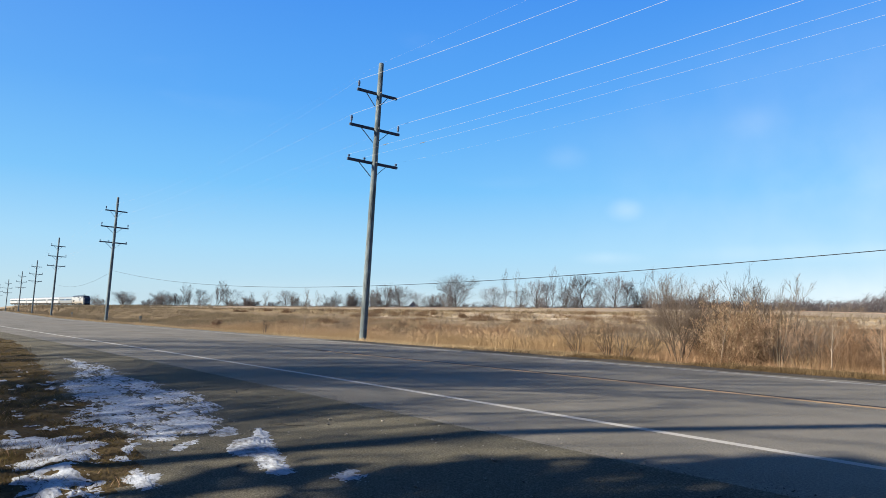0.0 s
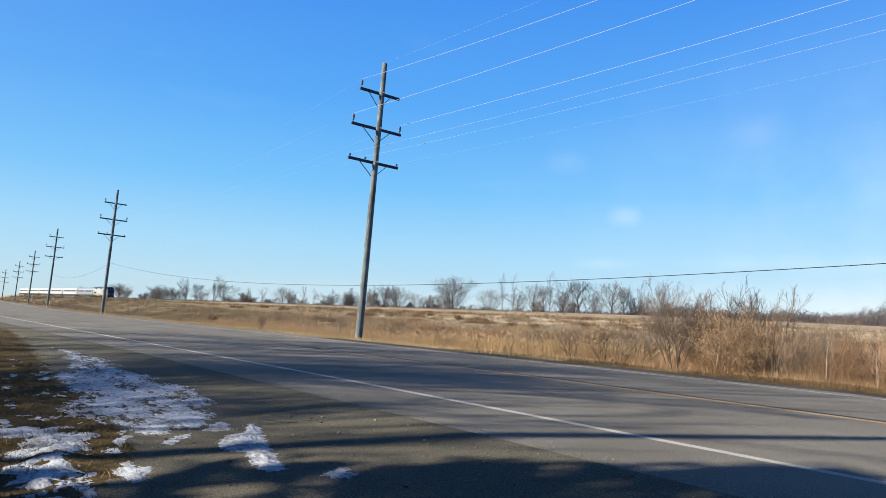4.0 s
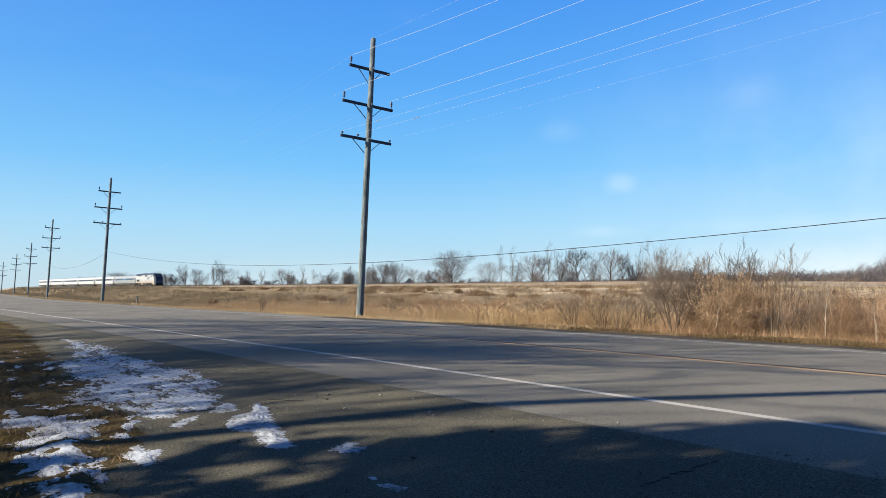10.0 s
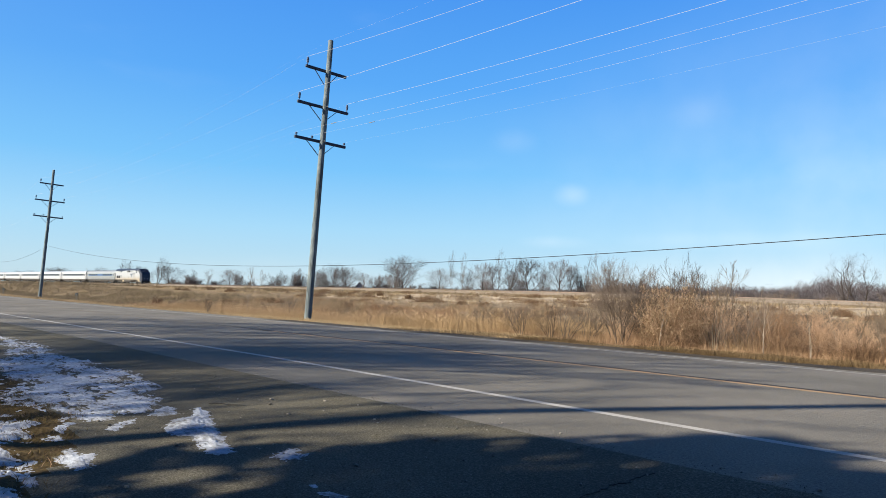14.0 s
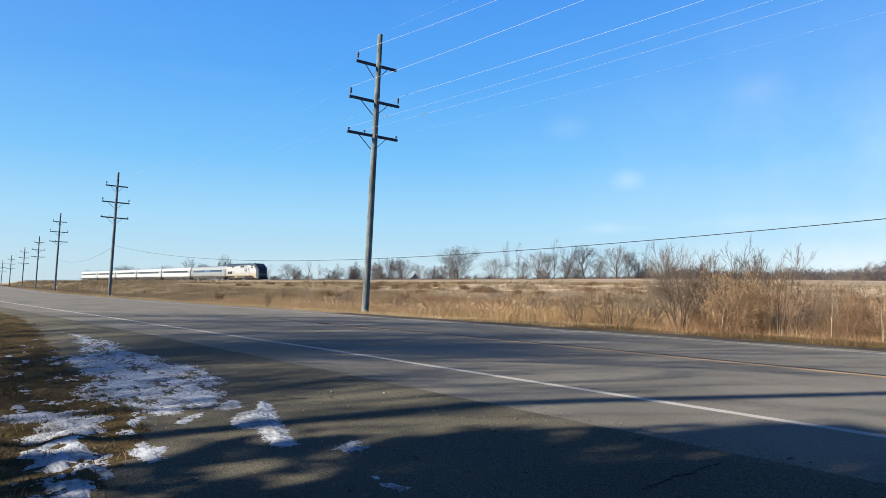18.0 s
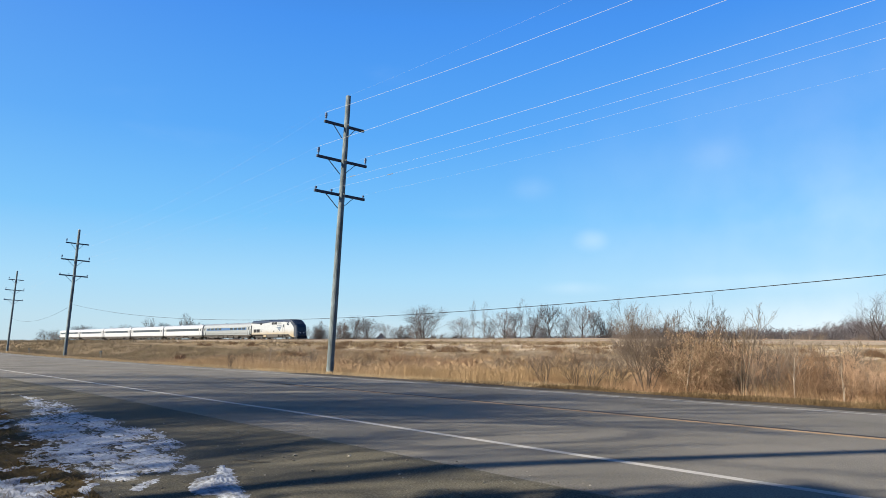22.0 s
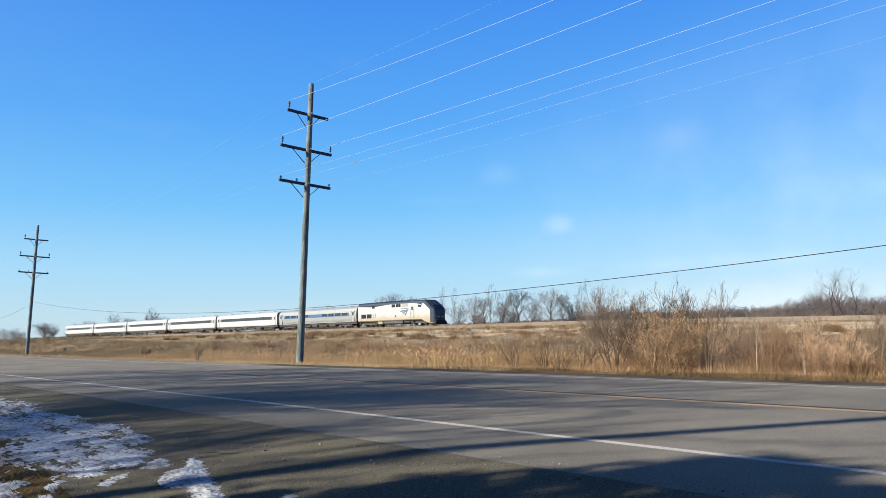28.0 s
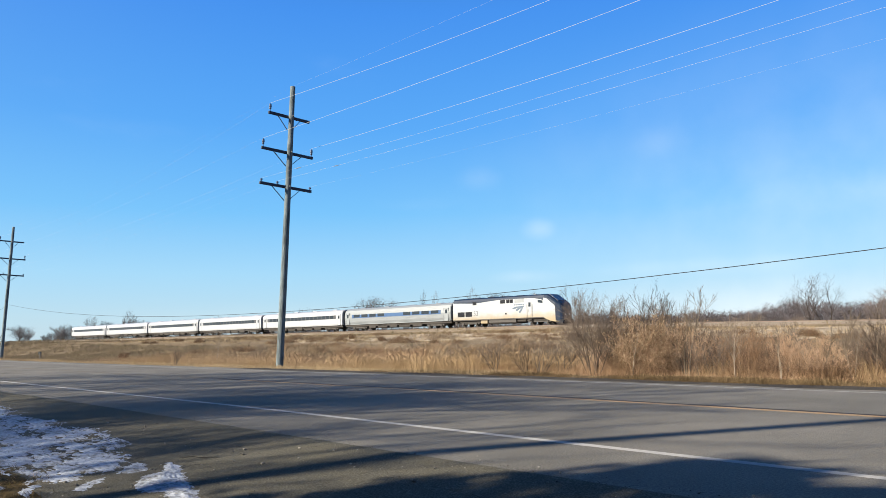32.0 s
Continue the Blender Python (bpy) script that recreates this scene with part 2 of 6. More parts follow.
M["plume"] = material("plume", [(0.15, (0.17, 0.120, 0.075)), (0.5, (0.28, 0.205, 0.135)), (0.85, (0.39, 0.30, 0.21))], 0.5, 0.9, bump=0, per="island", spec=0.1)
M["olive_weed"] = material("olive_weed", [(0.2, (0.085, 0.066, 0.042)), (0.5, (0.172, 0.137, 0.089)), (0.8, (0.275, 0.226, 0.155))], 0.4, 0.9, bump=0, per="island", spec=0.1, large=0.4, large_scale=0.18)
M["brush"] = material("brush", [(0.2, (0.126, 0.080, 0.048)), (0.5, (0.275, 0.179, 0.111)), (0.8, (0.434, 0.310, 0.200))], 0.5, 0.9, bump=0, per="island", spec=0.1, large=0.3, large_scale=0.5)
M["pale_grass"] = material("pale_grass", [(0.2, (0.206, 0.148, 0.085)), (0.5, (0.328, 0.249, 0.147)), (0.8, (0.440, 0.349, 0.228))], 0.5, 0.9, bump=0, per="island", spec=0.1, large=0.3, large_scale=0.3)
M["verge_blade"] = material("verge_blade", [(0.2, (0.036, 0.026, 0.013)), (0.5, (0.090, 0.063, 0.034)), (0.8, (0.181, 0.131, 0.075))], 0.5, 0.9, bump=0, per="island", spec=0.1, large=0.35, large_scale=1.2)
M["dark_weed"] = material("dark_weed", [(0.2, (0.052, 0.033, 0.019)), (0.5, (0.115, 0.073, 0.044)), (0.8, (0.196, 0.128, 0.078))], 0.5, 0.9, bump=0, per="island", spec=0.1)
M["rust_weed"] = material("rust_weed", [(0.2, (0.085, 0.050, 0.030)), (0.5, (0.185, 0.115, 0.070)), (0.8, (0.290, 0.195, 0.125))], 0.5, 0.9, bump=0, per="island", spec=0.1)
M["pale_weed"] = material("pale_weed", [(0.2, (0.162, 0.129, 0.093)), (0.5, (0.257, 0.216, 0.165)), (0.8, (0.338, 0.293, 0.234))], 0.5, 0.9, bump=0, per="island", spec=0.1)
M["turf_blade"] = material("turf_blade", [(0.15, (0.026, 0.019, 0.009)), (0.4, (0.077, 0.063, 0.023)), (0.6, (0.114, 0.081, 0.033)), (0.85, (0.220, 0.163, 0.079))], 0.5, 0.9, bump=0, per="island", spec=0.1, large=0.45, large_scale=2.2)
M["bark"] = material("bark", [(0.3, (0.075, 0.06, 0.045)), (0.5, (0.15, 0.12, 0.095)), (0.7, (0.24, 0.20, 0.165))], 8, 0.9, bump=0.5, bump_scale=20, per="object", spec=0.1)
M["twig"] = material("twig", [(0.3, (0.110, 0.088, 0.073)), (0.5, (0.171, 0.138, 0.116)), (0.7, (0.242, 0.198, 0.171))], 3, 0.9, bump=0, per="object", spec=0.1)
M["twig_far"] = material("twig_far", [(0.3, (0.064, 0.054, 0.053)), (0.5, (0.086, 0.074, 0.073)), (0.7, (0.114, 0.098, 0.098))], 3, 0.9, bump=0, per="object", spec=0.1)
M["trunk_far"] = material("trunk_far", [(0.3, (0.030, 0.026, 0.024)), (0.5, (0.045, 0.038, 0.035)), (0.7, (0.063, 0.054, 0.050))], 3, 0.9, bump=0, per="object", spec=0.1)
M["twig_slim"] = material("twig_slim", [(0.3, (0.094, 0.085, 0.083)), (0.5, (0.127, 0.116, 0.110)), (0.7, (0.160, 0.149, 0.140))], 3, 0.9, bump=0, per="object", spec=0.1)
M["twig_dense"] = material("twig_dense", [(0.3, (0.059, 0.048, 0.044)), (0.5, (0.088, 0.072, 0.065)), (0.7, (0.120, 0.098, 0.087))], 3, 0.9, bump=0, per="object", spec=0.1)
M["twig_dark"] = material("twig_dark", [(0.3, (0.053, 0.040, 0.031)), (0.5, (0.080, 0.062, 0.050)), (0.7, (0.114, 0.091, 0.074))], 3, 0.9, bump=0, per="object", spec=0.1)
M["twig_bush"] = material("twig_bush", [(0.3, (0.071, 0.055, 0.044)), (0.5, (0.103, 0.081, 0.066)), (0.7, (0.138, 0.112, 0.093))], 3, 0.9, bump=0, per="object", spec=0.1)
M["twig_red"] = material("twig_red", [(0.3, (0.176, 0.112, 0.069)), (0.5, (0.269, 0.180, 0.120)), (0.7, (0.383, 0.271, 0.190))], 3, 0.9, bump=0, per="object", spec=0.1)
M["twig_rust"] = material("twig_rust", [(0.3, (0.060, 0.030, 0.018)), (0.5, (0.095, 0.050, 0.030)), (0.7, (0.140, 0.078, 0.048))], 3, 0.9, bump=0, spec=0.1)
M["bark_pale"] = material("bark_pale", [(0.3, (0.124, 0.099, 0.074)), (0.5, (0.179, 0.149, 0.117)), (0.7, (0.228, 0.193, 0.159))], 6, 0.9, bump=0.2, per="object", spec=0.1)
M["twig_pale"] = material("twig_pale", [(0.3, (0.066, 0.051, 0.038)), (0.5, (0.098, 0.079, 0.061)), (0.7, (0.133, 0.111, 0.090))], 3, 0.9, bump=0, per="object", spec=0.1)
M["twig_sapling"] = material("twig_sapling", [(0.3, (0.110, 0.088, 0.066)), (0.5, (0.165, 0.136, 0.106)), (0.7, (0.225, 0.190, 0.152))], 3, 0.9, bump=0.2, per="object", spec=0.1)
# mauve-grey base: the haze of distance is put into the twigs' colour
M["wood_far"] = material("wood_far", [(0.3, (0.068, 0.062, 0.069)), (0.5, (0.080, 0.073, 0.081)), (0.7, (0.093, 0.085, 0.093))], 0.08, 0.95, bump=0, spec=0.0, detail=5, per="island")
M["dry_leaf"] = material("dry_leaf", [(0.2, (0.129, 0.087, 0.051)), (0.5, (0.240, 0.176, 0.111)), (0.8, (0.374, 0.294, 0.204))], 2, 0.85, bump=0, per="island", spec=0.15)
M["needle"] = material("needle", [(0.2, (0.02, 0.04, 0.015)), (0.5, (0.04, 0.07, 0.025)), (0.8, (0.07, 0.10, 0.04))], 2, 0.85, bump=0, per="island", spec=0.15)
M["pole_wood"] = material("pole_wood", [(0.36, (0.040, 0.049, 0.053)), (0.5, (0.103, 0.128, 0.141)), (0.64, (0.200, 0.244, 0.268))], 5, 0.9, bump=0.8, bump_scale=18, stretch=(6, 6, 0.4), large=0.4, large_scale=1.3, spec=0.12)
M["arm_wood"] = material("arm_wood", [(0.3, (0.024, 0.032, 0.051)), (0.5, (0.040, 0.053, 0.082)), (0.7, (0.059, 0.077, 0.118))], 8, 0.9, bump=0.4, stretch=(6, 0.5, 6), spec=0.15)
M["porcelain"] = material("porcelain", [(0.3, (0.024, 0.039, 0.077)), (0.7, (0.047, 0.078, 0.146))], 10, 0.35, bump=0)
M["steel"] = material("steel", [(0.3, (0.18, 0.18, 0.18)), (0.7, (0.34, 0.34, 0.33))], 10, 0.5, metal=0.7, bump=0.1)
M["wire"] = material("wire", [(0.3, (0.36, 0.38, 0.42)), (0.7, (0.45, 0.47, 0.51))], 4, 0.35, metal=0.0, bump=0)
M["cable"] = material("cable", [(0.3, (0.012, 0.012, 0.012)), (0.7, (0.03, 0.03, 0.03))], 4, 0.7, bump=0, spec=0.1)
M["rust_rail"] = material("rust_rail", [(0.3, (0.05, 0.036, 0.028)), (0.7, (0.11, 0.082, 0.065))], 12, 0.6, metal=0.3, bump=0.1)
M["tie_wood"] = material("tie_wood", [(0.3, (0.05, 0.04, 0.03)), (0.7, (0.13, 0.10, 0.08))], 8, 0.9, bump=0.4, per="object")
M["loco_silver"] = material("loco_silver", [(0.3, (0.237, 0.257, 0.280)), (0.5, (0.265, 0.289, 0.315)), (0.7, (0.289, 0.314, 0.344))], 1.2, 0.4, metal=0.1, bump=0.05, stretch=(1, 1, 3))
M["loco_blue"] = material("loco_blue", [(0.3, (0.004, 0.011, 0.028)), (0.7, (0.008, 0.022, 0.050))], 1.5, 0.45, bump=0.03, spec=0.35)
M["loco_dark"] = material("loco_dark", [(0.3, (0.007, 0.008, 0.012)), (0.7, (0.021, 0.024, 0.030))], 3, 0.85, bump=0.1, spec=0.15)
M["logo_blue"] = material("logo_blue", [(0.3, (0.040, 0.068, 0.108)), (0.7, (0.060, 0.092, 0.136))], 3, 0.45, bump=0)
M["number_grey"] = material("number_grey", [(0.3, (0.064, 0.076, 0.088)), (0.7, (0.096, 0.108, 0.120))], 3, 0.5, bump=0)
M["coach_alu"] = material("coach_alu", [(0.3, (0.255, 0.275, 0.299)), (0.5, (0.297, 0.318, 0.347)), (0.7, (0.332, 0.354, 0.383))], 1.5, 0.45, metal=0.1, bump=0.05, stretch=(0.6, 1, 4))
M["coach_grey"] = material("coach_grey", [(0.3, (0.144, 0.162, 0.178)), (0.5, (0.168, 0.189, 0.207)), (0.7, (0.193, 0.215, 0.237))], 1.5, 0.45, metal=0.1, bump=0.05, stretch=(0.4, 1, 6))
M["stripe_blue"] = material("stripe_blue", [(0.3, (0.017, 0.056, 0.147)), (0.7, (0.032, 0.084, 0.189))], 2, 0.4, bump=0)
M["coach_stripe"] = material("coach_stripe", [(0.3, (0.028, 0.033, 0.042)), (0.7, (0.052, 0.058, 0.068))], 2, 0.6, bump=0, spec=0.25)
M["underframe"] = material("underframe", [(0.3, (0.010, 0.009, 0.008)), (0.7, (0.029, 0.025, 0.022))], 4, 0.8, bump=0.2)
M["truck_grey"] = material("truck_grey", [(0.3, (0.021, 0.019, 0.019)), (0.7, (0.044, 0.041, 0.039))], 4, 0.7, bump=0.2)
M["stone_grey"] = material("stone_grey", [(0.3, (0.08, 0.074, 0.064)), (0.7, (0.24, 0.225, 0.20))], 9, 0.9, bump=0.5, per="object")
M["grit"] = material("grit", [(0.1, (0.034, 0.030, 0.025)), (0.5, (0.088, 0.081, 0.066)), (0.8, (0.151, 0.140, 0.115)), (0.97, (0.277, 0.263, 0.230))], 30, 0.95, bump=0, per="island", spec=0.15)
M["post_green"] = material("post_green", [(0.3, (0.10, 0.09, 0.07)), (0.7, (0.20, 0.18, 0.15))], 9, 0.8, bump=0.1)
M["house_wall"] = material("house_wall", [(0.3, (0.168, 0.168, 0.178)), (0.7, (0.231, 0.231, 0.241))], 2, 0.9, bump=0.1)
M["roof_slate"] = material("roof_slate", [(0.3, (0.093, 0.096, 0.105)), (0.7, (0.132, 0.135, 0.146))], 3, 0.9, bump=0.2)


def tinged_below(m, low, high, low_colour):
    """Second colour towards the bottom of a painted side, with an uneven upper limit."""
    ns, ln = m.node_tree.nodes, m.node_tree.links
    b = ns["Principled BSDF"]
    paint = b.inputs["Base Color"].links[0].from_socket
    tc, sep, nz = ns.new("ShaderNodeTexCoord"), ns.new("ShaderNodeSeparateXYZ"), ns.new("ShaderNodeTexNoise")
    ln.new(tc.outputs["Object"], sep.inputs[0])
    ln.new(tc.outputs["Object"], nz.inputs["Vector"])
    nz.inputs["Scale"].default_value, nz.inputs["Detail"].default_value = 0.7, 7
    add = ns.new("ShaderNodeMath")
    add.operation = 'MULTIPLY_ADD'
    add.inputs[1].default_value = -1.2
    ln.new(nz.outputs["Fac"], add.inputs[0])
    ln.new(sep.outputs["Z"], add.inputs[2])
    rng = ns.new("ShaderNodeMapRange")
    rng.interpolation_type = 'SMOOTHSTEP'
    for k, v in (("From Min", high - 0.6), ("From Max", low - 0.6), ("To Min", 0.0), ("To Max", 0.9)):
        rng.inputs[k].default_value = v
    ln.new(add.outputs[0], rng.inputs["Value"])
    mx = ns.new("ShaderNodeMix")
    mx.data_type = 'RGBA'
    mx.inputs[7].default_value = (*low_colour, 1)
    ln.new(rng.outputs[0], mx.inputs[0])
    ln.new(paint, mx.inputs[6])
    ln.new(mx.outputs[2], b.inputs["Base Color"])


# silver sides turn golden-brown towards the bottom
tinged_below(M["loco_silver"], 0.7, 2.5, (0.200, 0.152, 0.080))


def glass_material(name, tint, rough=0.08):
    m = bpy.data.materials.new(name)
    m.use_nodes = True
    b = m.node_tree.nodes["Principled BSDF"]
    b.inputs["Base Color"].default_value = (*tint, 1)
    b.inputs["Roughness"].default_value = rough
    b.inputs["Specular IOR Level"].default_value = 0.6
    return m


M["window_dark"] = glass_material("window_dark", (0.02, 0.025, 0.032))


# ---- mesh helpers ----
def smooth_step(a, b, x):
    t = min(1.0, max(0.0, (x - a) / (b - a)))
    return t * t * (3 - 2 * t)


def part(name, geo, mat, parent=None, label="", smooth=False):
    """One mesh object from (verts, faces), under a thing or part if given."""
    me = bpy.data.meshes.new(name)
    me.from_pydata(geo[0], [], geo[1])
    if mat is not None:
        me.materials.append(M[mat])
    if smooth:
        me.polygons.foreach_set("use_smooth", [True] * len(me.polygons))
    me.update()
    ob = new(name, me)
    if parent is not None:
        ob.parent = parent
    if label:
        tagged(ob, label)
    return ob


def thing(name, label, category, group="", m=None):
    ob = tagged(new(name), label, category, group)
    if m is not None:
        ob.matrix_basis = m
    return ob


def join(*geos):
    vs, fs = [], []
    for v, f in geos:
        k = len(vs)
        vs.extend(v)
        fs.extend([tuple(i + k for i in q) for q in f])
    return vs, fs


def box(x0, x1, y0, y1, z0, z1, c=0.0):
    """A box, with its edges cut by c."""
    if c <= 0:
        v = [(x, y, z) for x in (x0, x1) for y in (y0, y1) for z in (z0, z1)]
        return v, [(0, 1, 3, 2), (4, 6, 7, 5), (0, 4, 5, 1), (2, 3, 7, 6), (0, 2, 6, 4), (1, 5, 7, 3)]
    bm = bmesh.new()
    bmesh.ops.create_cube(bm, size=1)
    for v in bm.verts:
        v.co = Vector((x0 + (v.co.x + 0.5) * (x1 - x0), y0 + (v.co.y + 0.5) * (y1 - y0), z0 + (v.co.z + 0.5) * (z1 - z0)))
    bmesh.ops.bevel(bm, geom=list(bm.edges), offset=c, segments=1, affect='EDGES')
    out = [tuple(v.co) for v in bm.verts], [tuple(v.index for v in f.verts) for f in bm.faces]
    bm.free()
    return out


def tube(points, radii, sides=5, cap=True):
    """A tapered tube along points."""
    vs, fs, n = [], [], len(points)
    pts = [Vector(p) for p in points]
    ref = Vector((0.31, 0.17, 0.93))
    for i, p in enumerate(pts):
        d = (pts[min(i + 1, n - 1)] - pts[max(i - 1, 0)]).normalized()
        a = d.cross(ref)
        if a.length < 1e-3:
            a = d.cross(Vector((1, 0, 0)))
        a.normalize()
        b = d.cross(a)
        for k in range(sides):
            th = 2 * math.pi * k / sides
            vs.append(tuple(p + (a * math.cos(th) + b * math.sin(th)) * radii[i]))
    for i in range(n - 1):
        for k in range(sides):
            k2 = (k + 1) % sides
            fs.append((i * sides + k, i * sides + k2, (i + 1) * sides + k2, (i + 1) * sides + k))
    if cap:
        fs.append(tuple(range(sides - 1, -1, -1)))
        fs.append(tuple((n - 1) * sides + k for k in range(sides)))
    return vs, fs


def moved(geo, m):
    return [tuple(m @ Vector(v)) for v in geo[0]], geo[1]


# ---- plan ----
# X runs along the road (far end at -X), Y across it towards the railway, Z up; the road surface is z = 0.
BEND_X = [-900, -400, -273, -223, -173, -123, -80, -60, -40, -24, -10, 40, 400]
BEND_Y = [50, 21, 13.6, 10.7, 7.0, 3.0, -0.2, -0.8, -0.7, -0.3, 0, 0, 0]
RAIL_W, RAIL_Z = 80.0, 2.62     # the track's distance across, and the top of its rails
TURN = radians(2.2)


def bend(x):
    return float(np.interp(x, BEND_X, BEND_Y))


def rail_point(s, w, z=0.0):
    """A place s metres along the railway (towards -X) and w across."""
    return (-(s * math.cos(TURN) + w * math.sin(TURN)), -s * math.sin(TURN) + w * math.cos(TURN), z)


def rail_dip(s):
    """How far the line falls past the bushes, beyond where the train comes."""
    return 0.45 * (1 - smooth_step(12, 56, s))


NEAR_V = [-400, -40, -6, -1, 0.6, 3.9, 13.4, 15.6, 17.5, 19, 22, 27, 34]
NEAR_Z = [-0.6, -0.4, -0.3, -0.26, -0.24, -0.003, -0.02, -0.05, -0.30, -0.62, -0.66, -0.5, -0.2]
FAR_W = [10, 34, 46, 54, 58, 63, 66, 71, 75.5, 77.2, 78.2, 81.8, 82.8, 85, 92, 130, 3000]
FAR_Z = [-0.7, -0.1, 0.7, 1.3, 1.55, 1.62, 1.62, 1.75, 1.95, 2.25, 2.44, 2.44, 2.2, 1.7, 1.1, 0.9, 0.9]

# the border of the turf beside the gravel, along X
TURF_X = [-60, -26, -23, -16, -10, -7.7, -6.55, -5.72, -5.29, -4.86, -4.3, -4.0, -3.5, 3, 40]
TURF_V = [3.6, 3.3, 3.3, 2.5, 1.85, 1.75, 1.75, 1.5, 1.28, 1.12, 0.9, 0.65, 0.2, -0.6, -1.0]


def ground_z(x, y):
    v = y - bend(x)
    w = -x * math.sin(TURN) + y * math.cos(TURN)
    zn, zf = float(np.interp(v, NEAR_V, NEAR_Z)), float(np.interp(w, FAR_W, FAR_Z))
    zf -= rail_dip(-x) * smooth_step(50, 70, w)
    z = zn + (zf - zn) * smooth_step(22, 36, v)
    if 3.9 < v < 13.5:
        return min(z, -0.003 - 0.05 * smooth_step(3.95, 4.3, v))
    rough = smooth_step(14, 20, v) * 0.12 * (1 - smooth_step(66, 76, w) * (1 - smooth_step(84, 95, w)))
    edge = float(np.interp(x, TURF_X, TURF_V))
    bumpy = 0.055 * smooth_step(edge + 0.25, edge - 0.2, v) if v < 4 else 0.0
    n = noise.noise((x * 0.35, y * 0.35, 0)) + 0.5 * noise.noise((x * 1.3, y * 1.3, 3)) + (0.9 * noise.noise((x * 4.1, y * 4.1, 3)) if bumpy else 0.0)
    return z + (rough + bumpy) * n


def ladder(stops):
    """Coordinates from (value, step) stops: the step runs from each value to the next."""
    out = []
    for (a, st), (b, _) in zip(stops, stops[1:]):
        k = max(1, round((b - a) / st))
        out += [a + (b - a) * i / k for i in range(k)]
    return out + [stops[-1][0]]


gx = ladder([(-4500, 500), (-1500, 150), (-600, 40), (-260, 8), (-110, 2.5), (-40, 0.7), (-17, 0.15), (-1.5, 0.35), (8, 0.9), (30, 4), (90, 30), (400, 200), (1500, 600), (4500, 1)])
gy = ladder([(-1500, 300), (-300, 60), (-60, 8), (-12, 1.5), (-1.2, 0.1), (3.9, 0.3), (13.2, 0.25), (18, 0.6), (34, 1.2), (54, 0.8), (86, 1.4), (100, 8), (200, 40), (600, 200), (2000, 600), (4800, 1)])
gv = [(x, y, ground_z(x, y)) for x in gx for y in gy]
ny = len(gy)
gf = [(i * ny + j, (i + 1) * ny + j, (i + 1) * ny + j + 1, i * ny + j + 1) for i in range(len(gx) - 1) for j in range(ny - 1)]
ground = part("ground", (gv, gf), None, smooth=True)
tagged(ground, "winter ground of dead grass, gravel shoulder and pale embankment", "ground", kind="structure")
GROUND_MATS = ["turf", "gravel", "verge", "scrub", "pale_bank", "ballast", "field"]
for k in GROUND_MATS:
    ground.data.materials.append(M[k])


def zone(x, y):
    v = y - bend(x)
    w = -x * math.sin(TURN) + y * math.cos(TURN)
    n = noise.noise((x * 0.5, y * 0.5, 9)) + 0.5 * noise.noise((x * 2, y * 2, 5))
    if v < float(np.interp(x, TURF_X, TURF_V)) + 0.14 * n:
        return 0
    if v < 9:
        return 1
    if v < 17 + n:
        return 2
    if w < 47.5 + 4.0 * n:
        return 3
    if w < 63.5 + 0.6 * n:
        return 4 if x > -74 + 14 * n else 3
    if w < 76.3 + 0.5 * n:
        return 3
    if w < 83.5:
        return 5
    return 6


zones = []
for f in ground.data.polygons:
    c = f.center
    zones.append(zone(c.x, c.y))
ground.data.polygons.foreach_set("material_index", zones)


# ---- road ----
def strip(v0, v1, z0, z1, xs, wobble=0.0, walls=True):
    """A slab along the road between two offsets, top at z1; without walls a coat of paint."""
    vs, fs = [], []
    for x in xs:
        b = bend(x)
        e = wobble * (noise.noise((x * 0.9, v0, 0)) + 0.5 * noise.noise((x * 4.1, v0, 1)))
        e2 = wobble * noise.noise((x * 1.7, v1, 7))
        zn = min(z1, float(np.interp(v0 + e, NEAR_V, NEAR_Z)) - 0.004) if v0 < 4 else z1
        vs += [(x, v0 + b + e, z0), (x, v0 + b + e, zn), (x, v1 + b + e2, z1), (x, v1 + b + e2, z0)]
    for i in range(len(xs) - 1):
        a, c = 4 * i, 4 * i + 4
        fs += [(a, a + 1, c + 1, c), (a + 1, a + 2, c + 2, c + 1), (a + 2, a + 3, c + 3, c + 2)] if walls else [(a + 1, a + 2, c + 2, c + 1)]
    return vs, fs


def slab(v0, v1, xs):
    """The road itself: a ragged near edge that dips to the shoulder, a flat top and a ragged far edge."""
    vs, fs = [], []
    for x in xs:
        b = bend(x)
        e = 0.16 * (noise.noise((x * 0.9, v0, 0)) + 0.5 * noise.noise((x * 4.1, v0, 1)))
        e2 = 0.14 * noise.noise((x * 1.7, v1, 7))
        zn = float(np.interp(v0 + e, NEAR_V, NEAR_Z)) - 0.004
        vs += [(x, v0 + b + e, -0.12), (x, v0 + b + e, min(0.0, zn)), (x, 4.25 + b, 0.0), (x, v1 + b + e2, 0.0), (x, v1 + b + e2, -0.12)]
    for i in range(len(xs) - 1):
        a, c = 5 * i, 5 * i + 5
        fs += [(a + k, a + k + 1, c + k + 1, c + k) for k in range(4)]
    return vs, fs


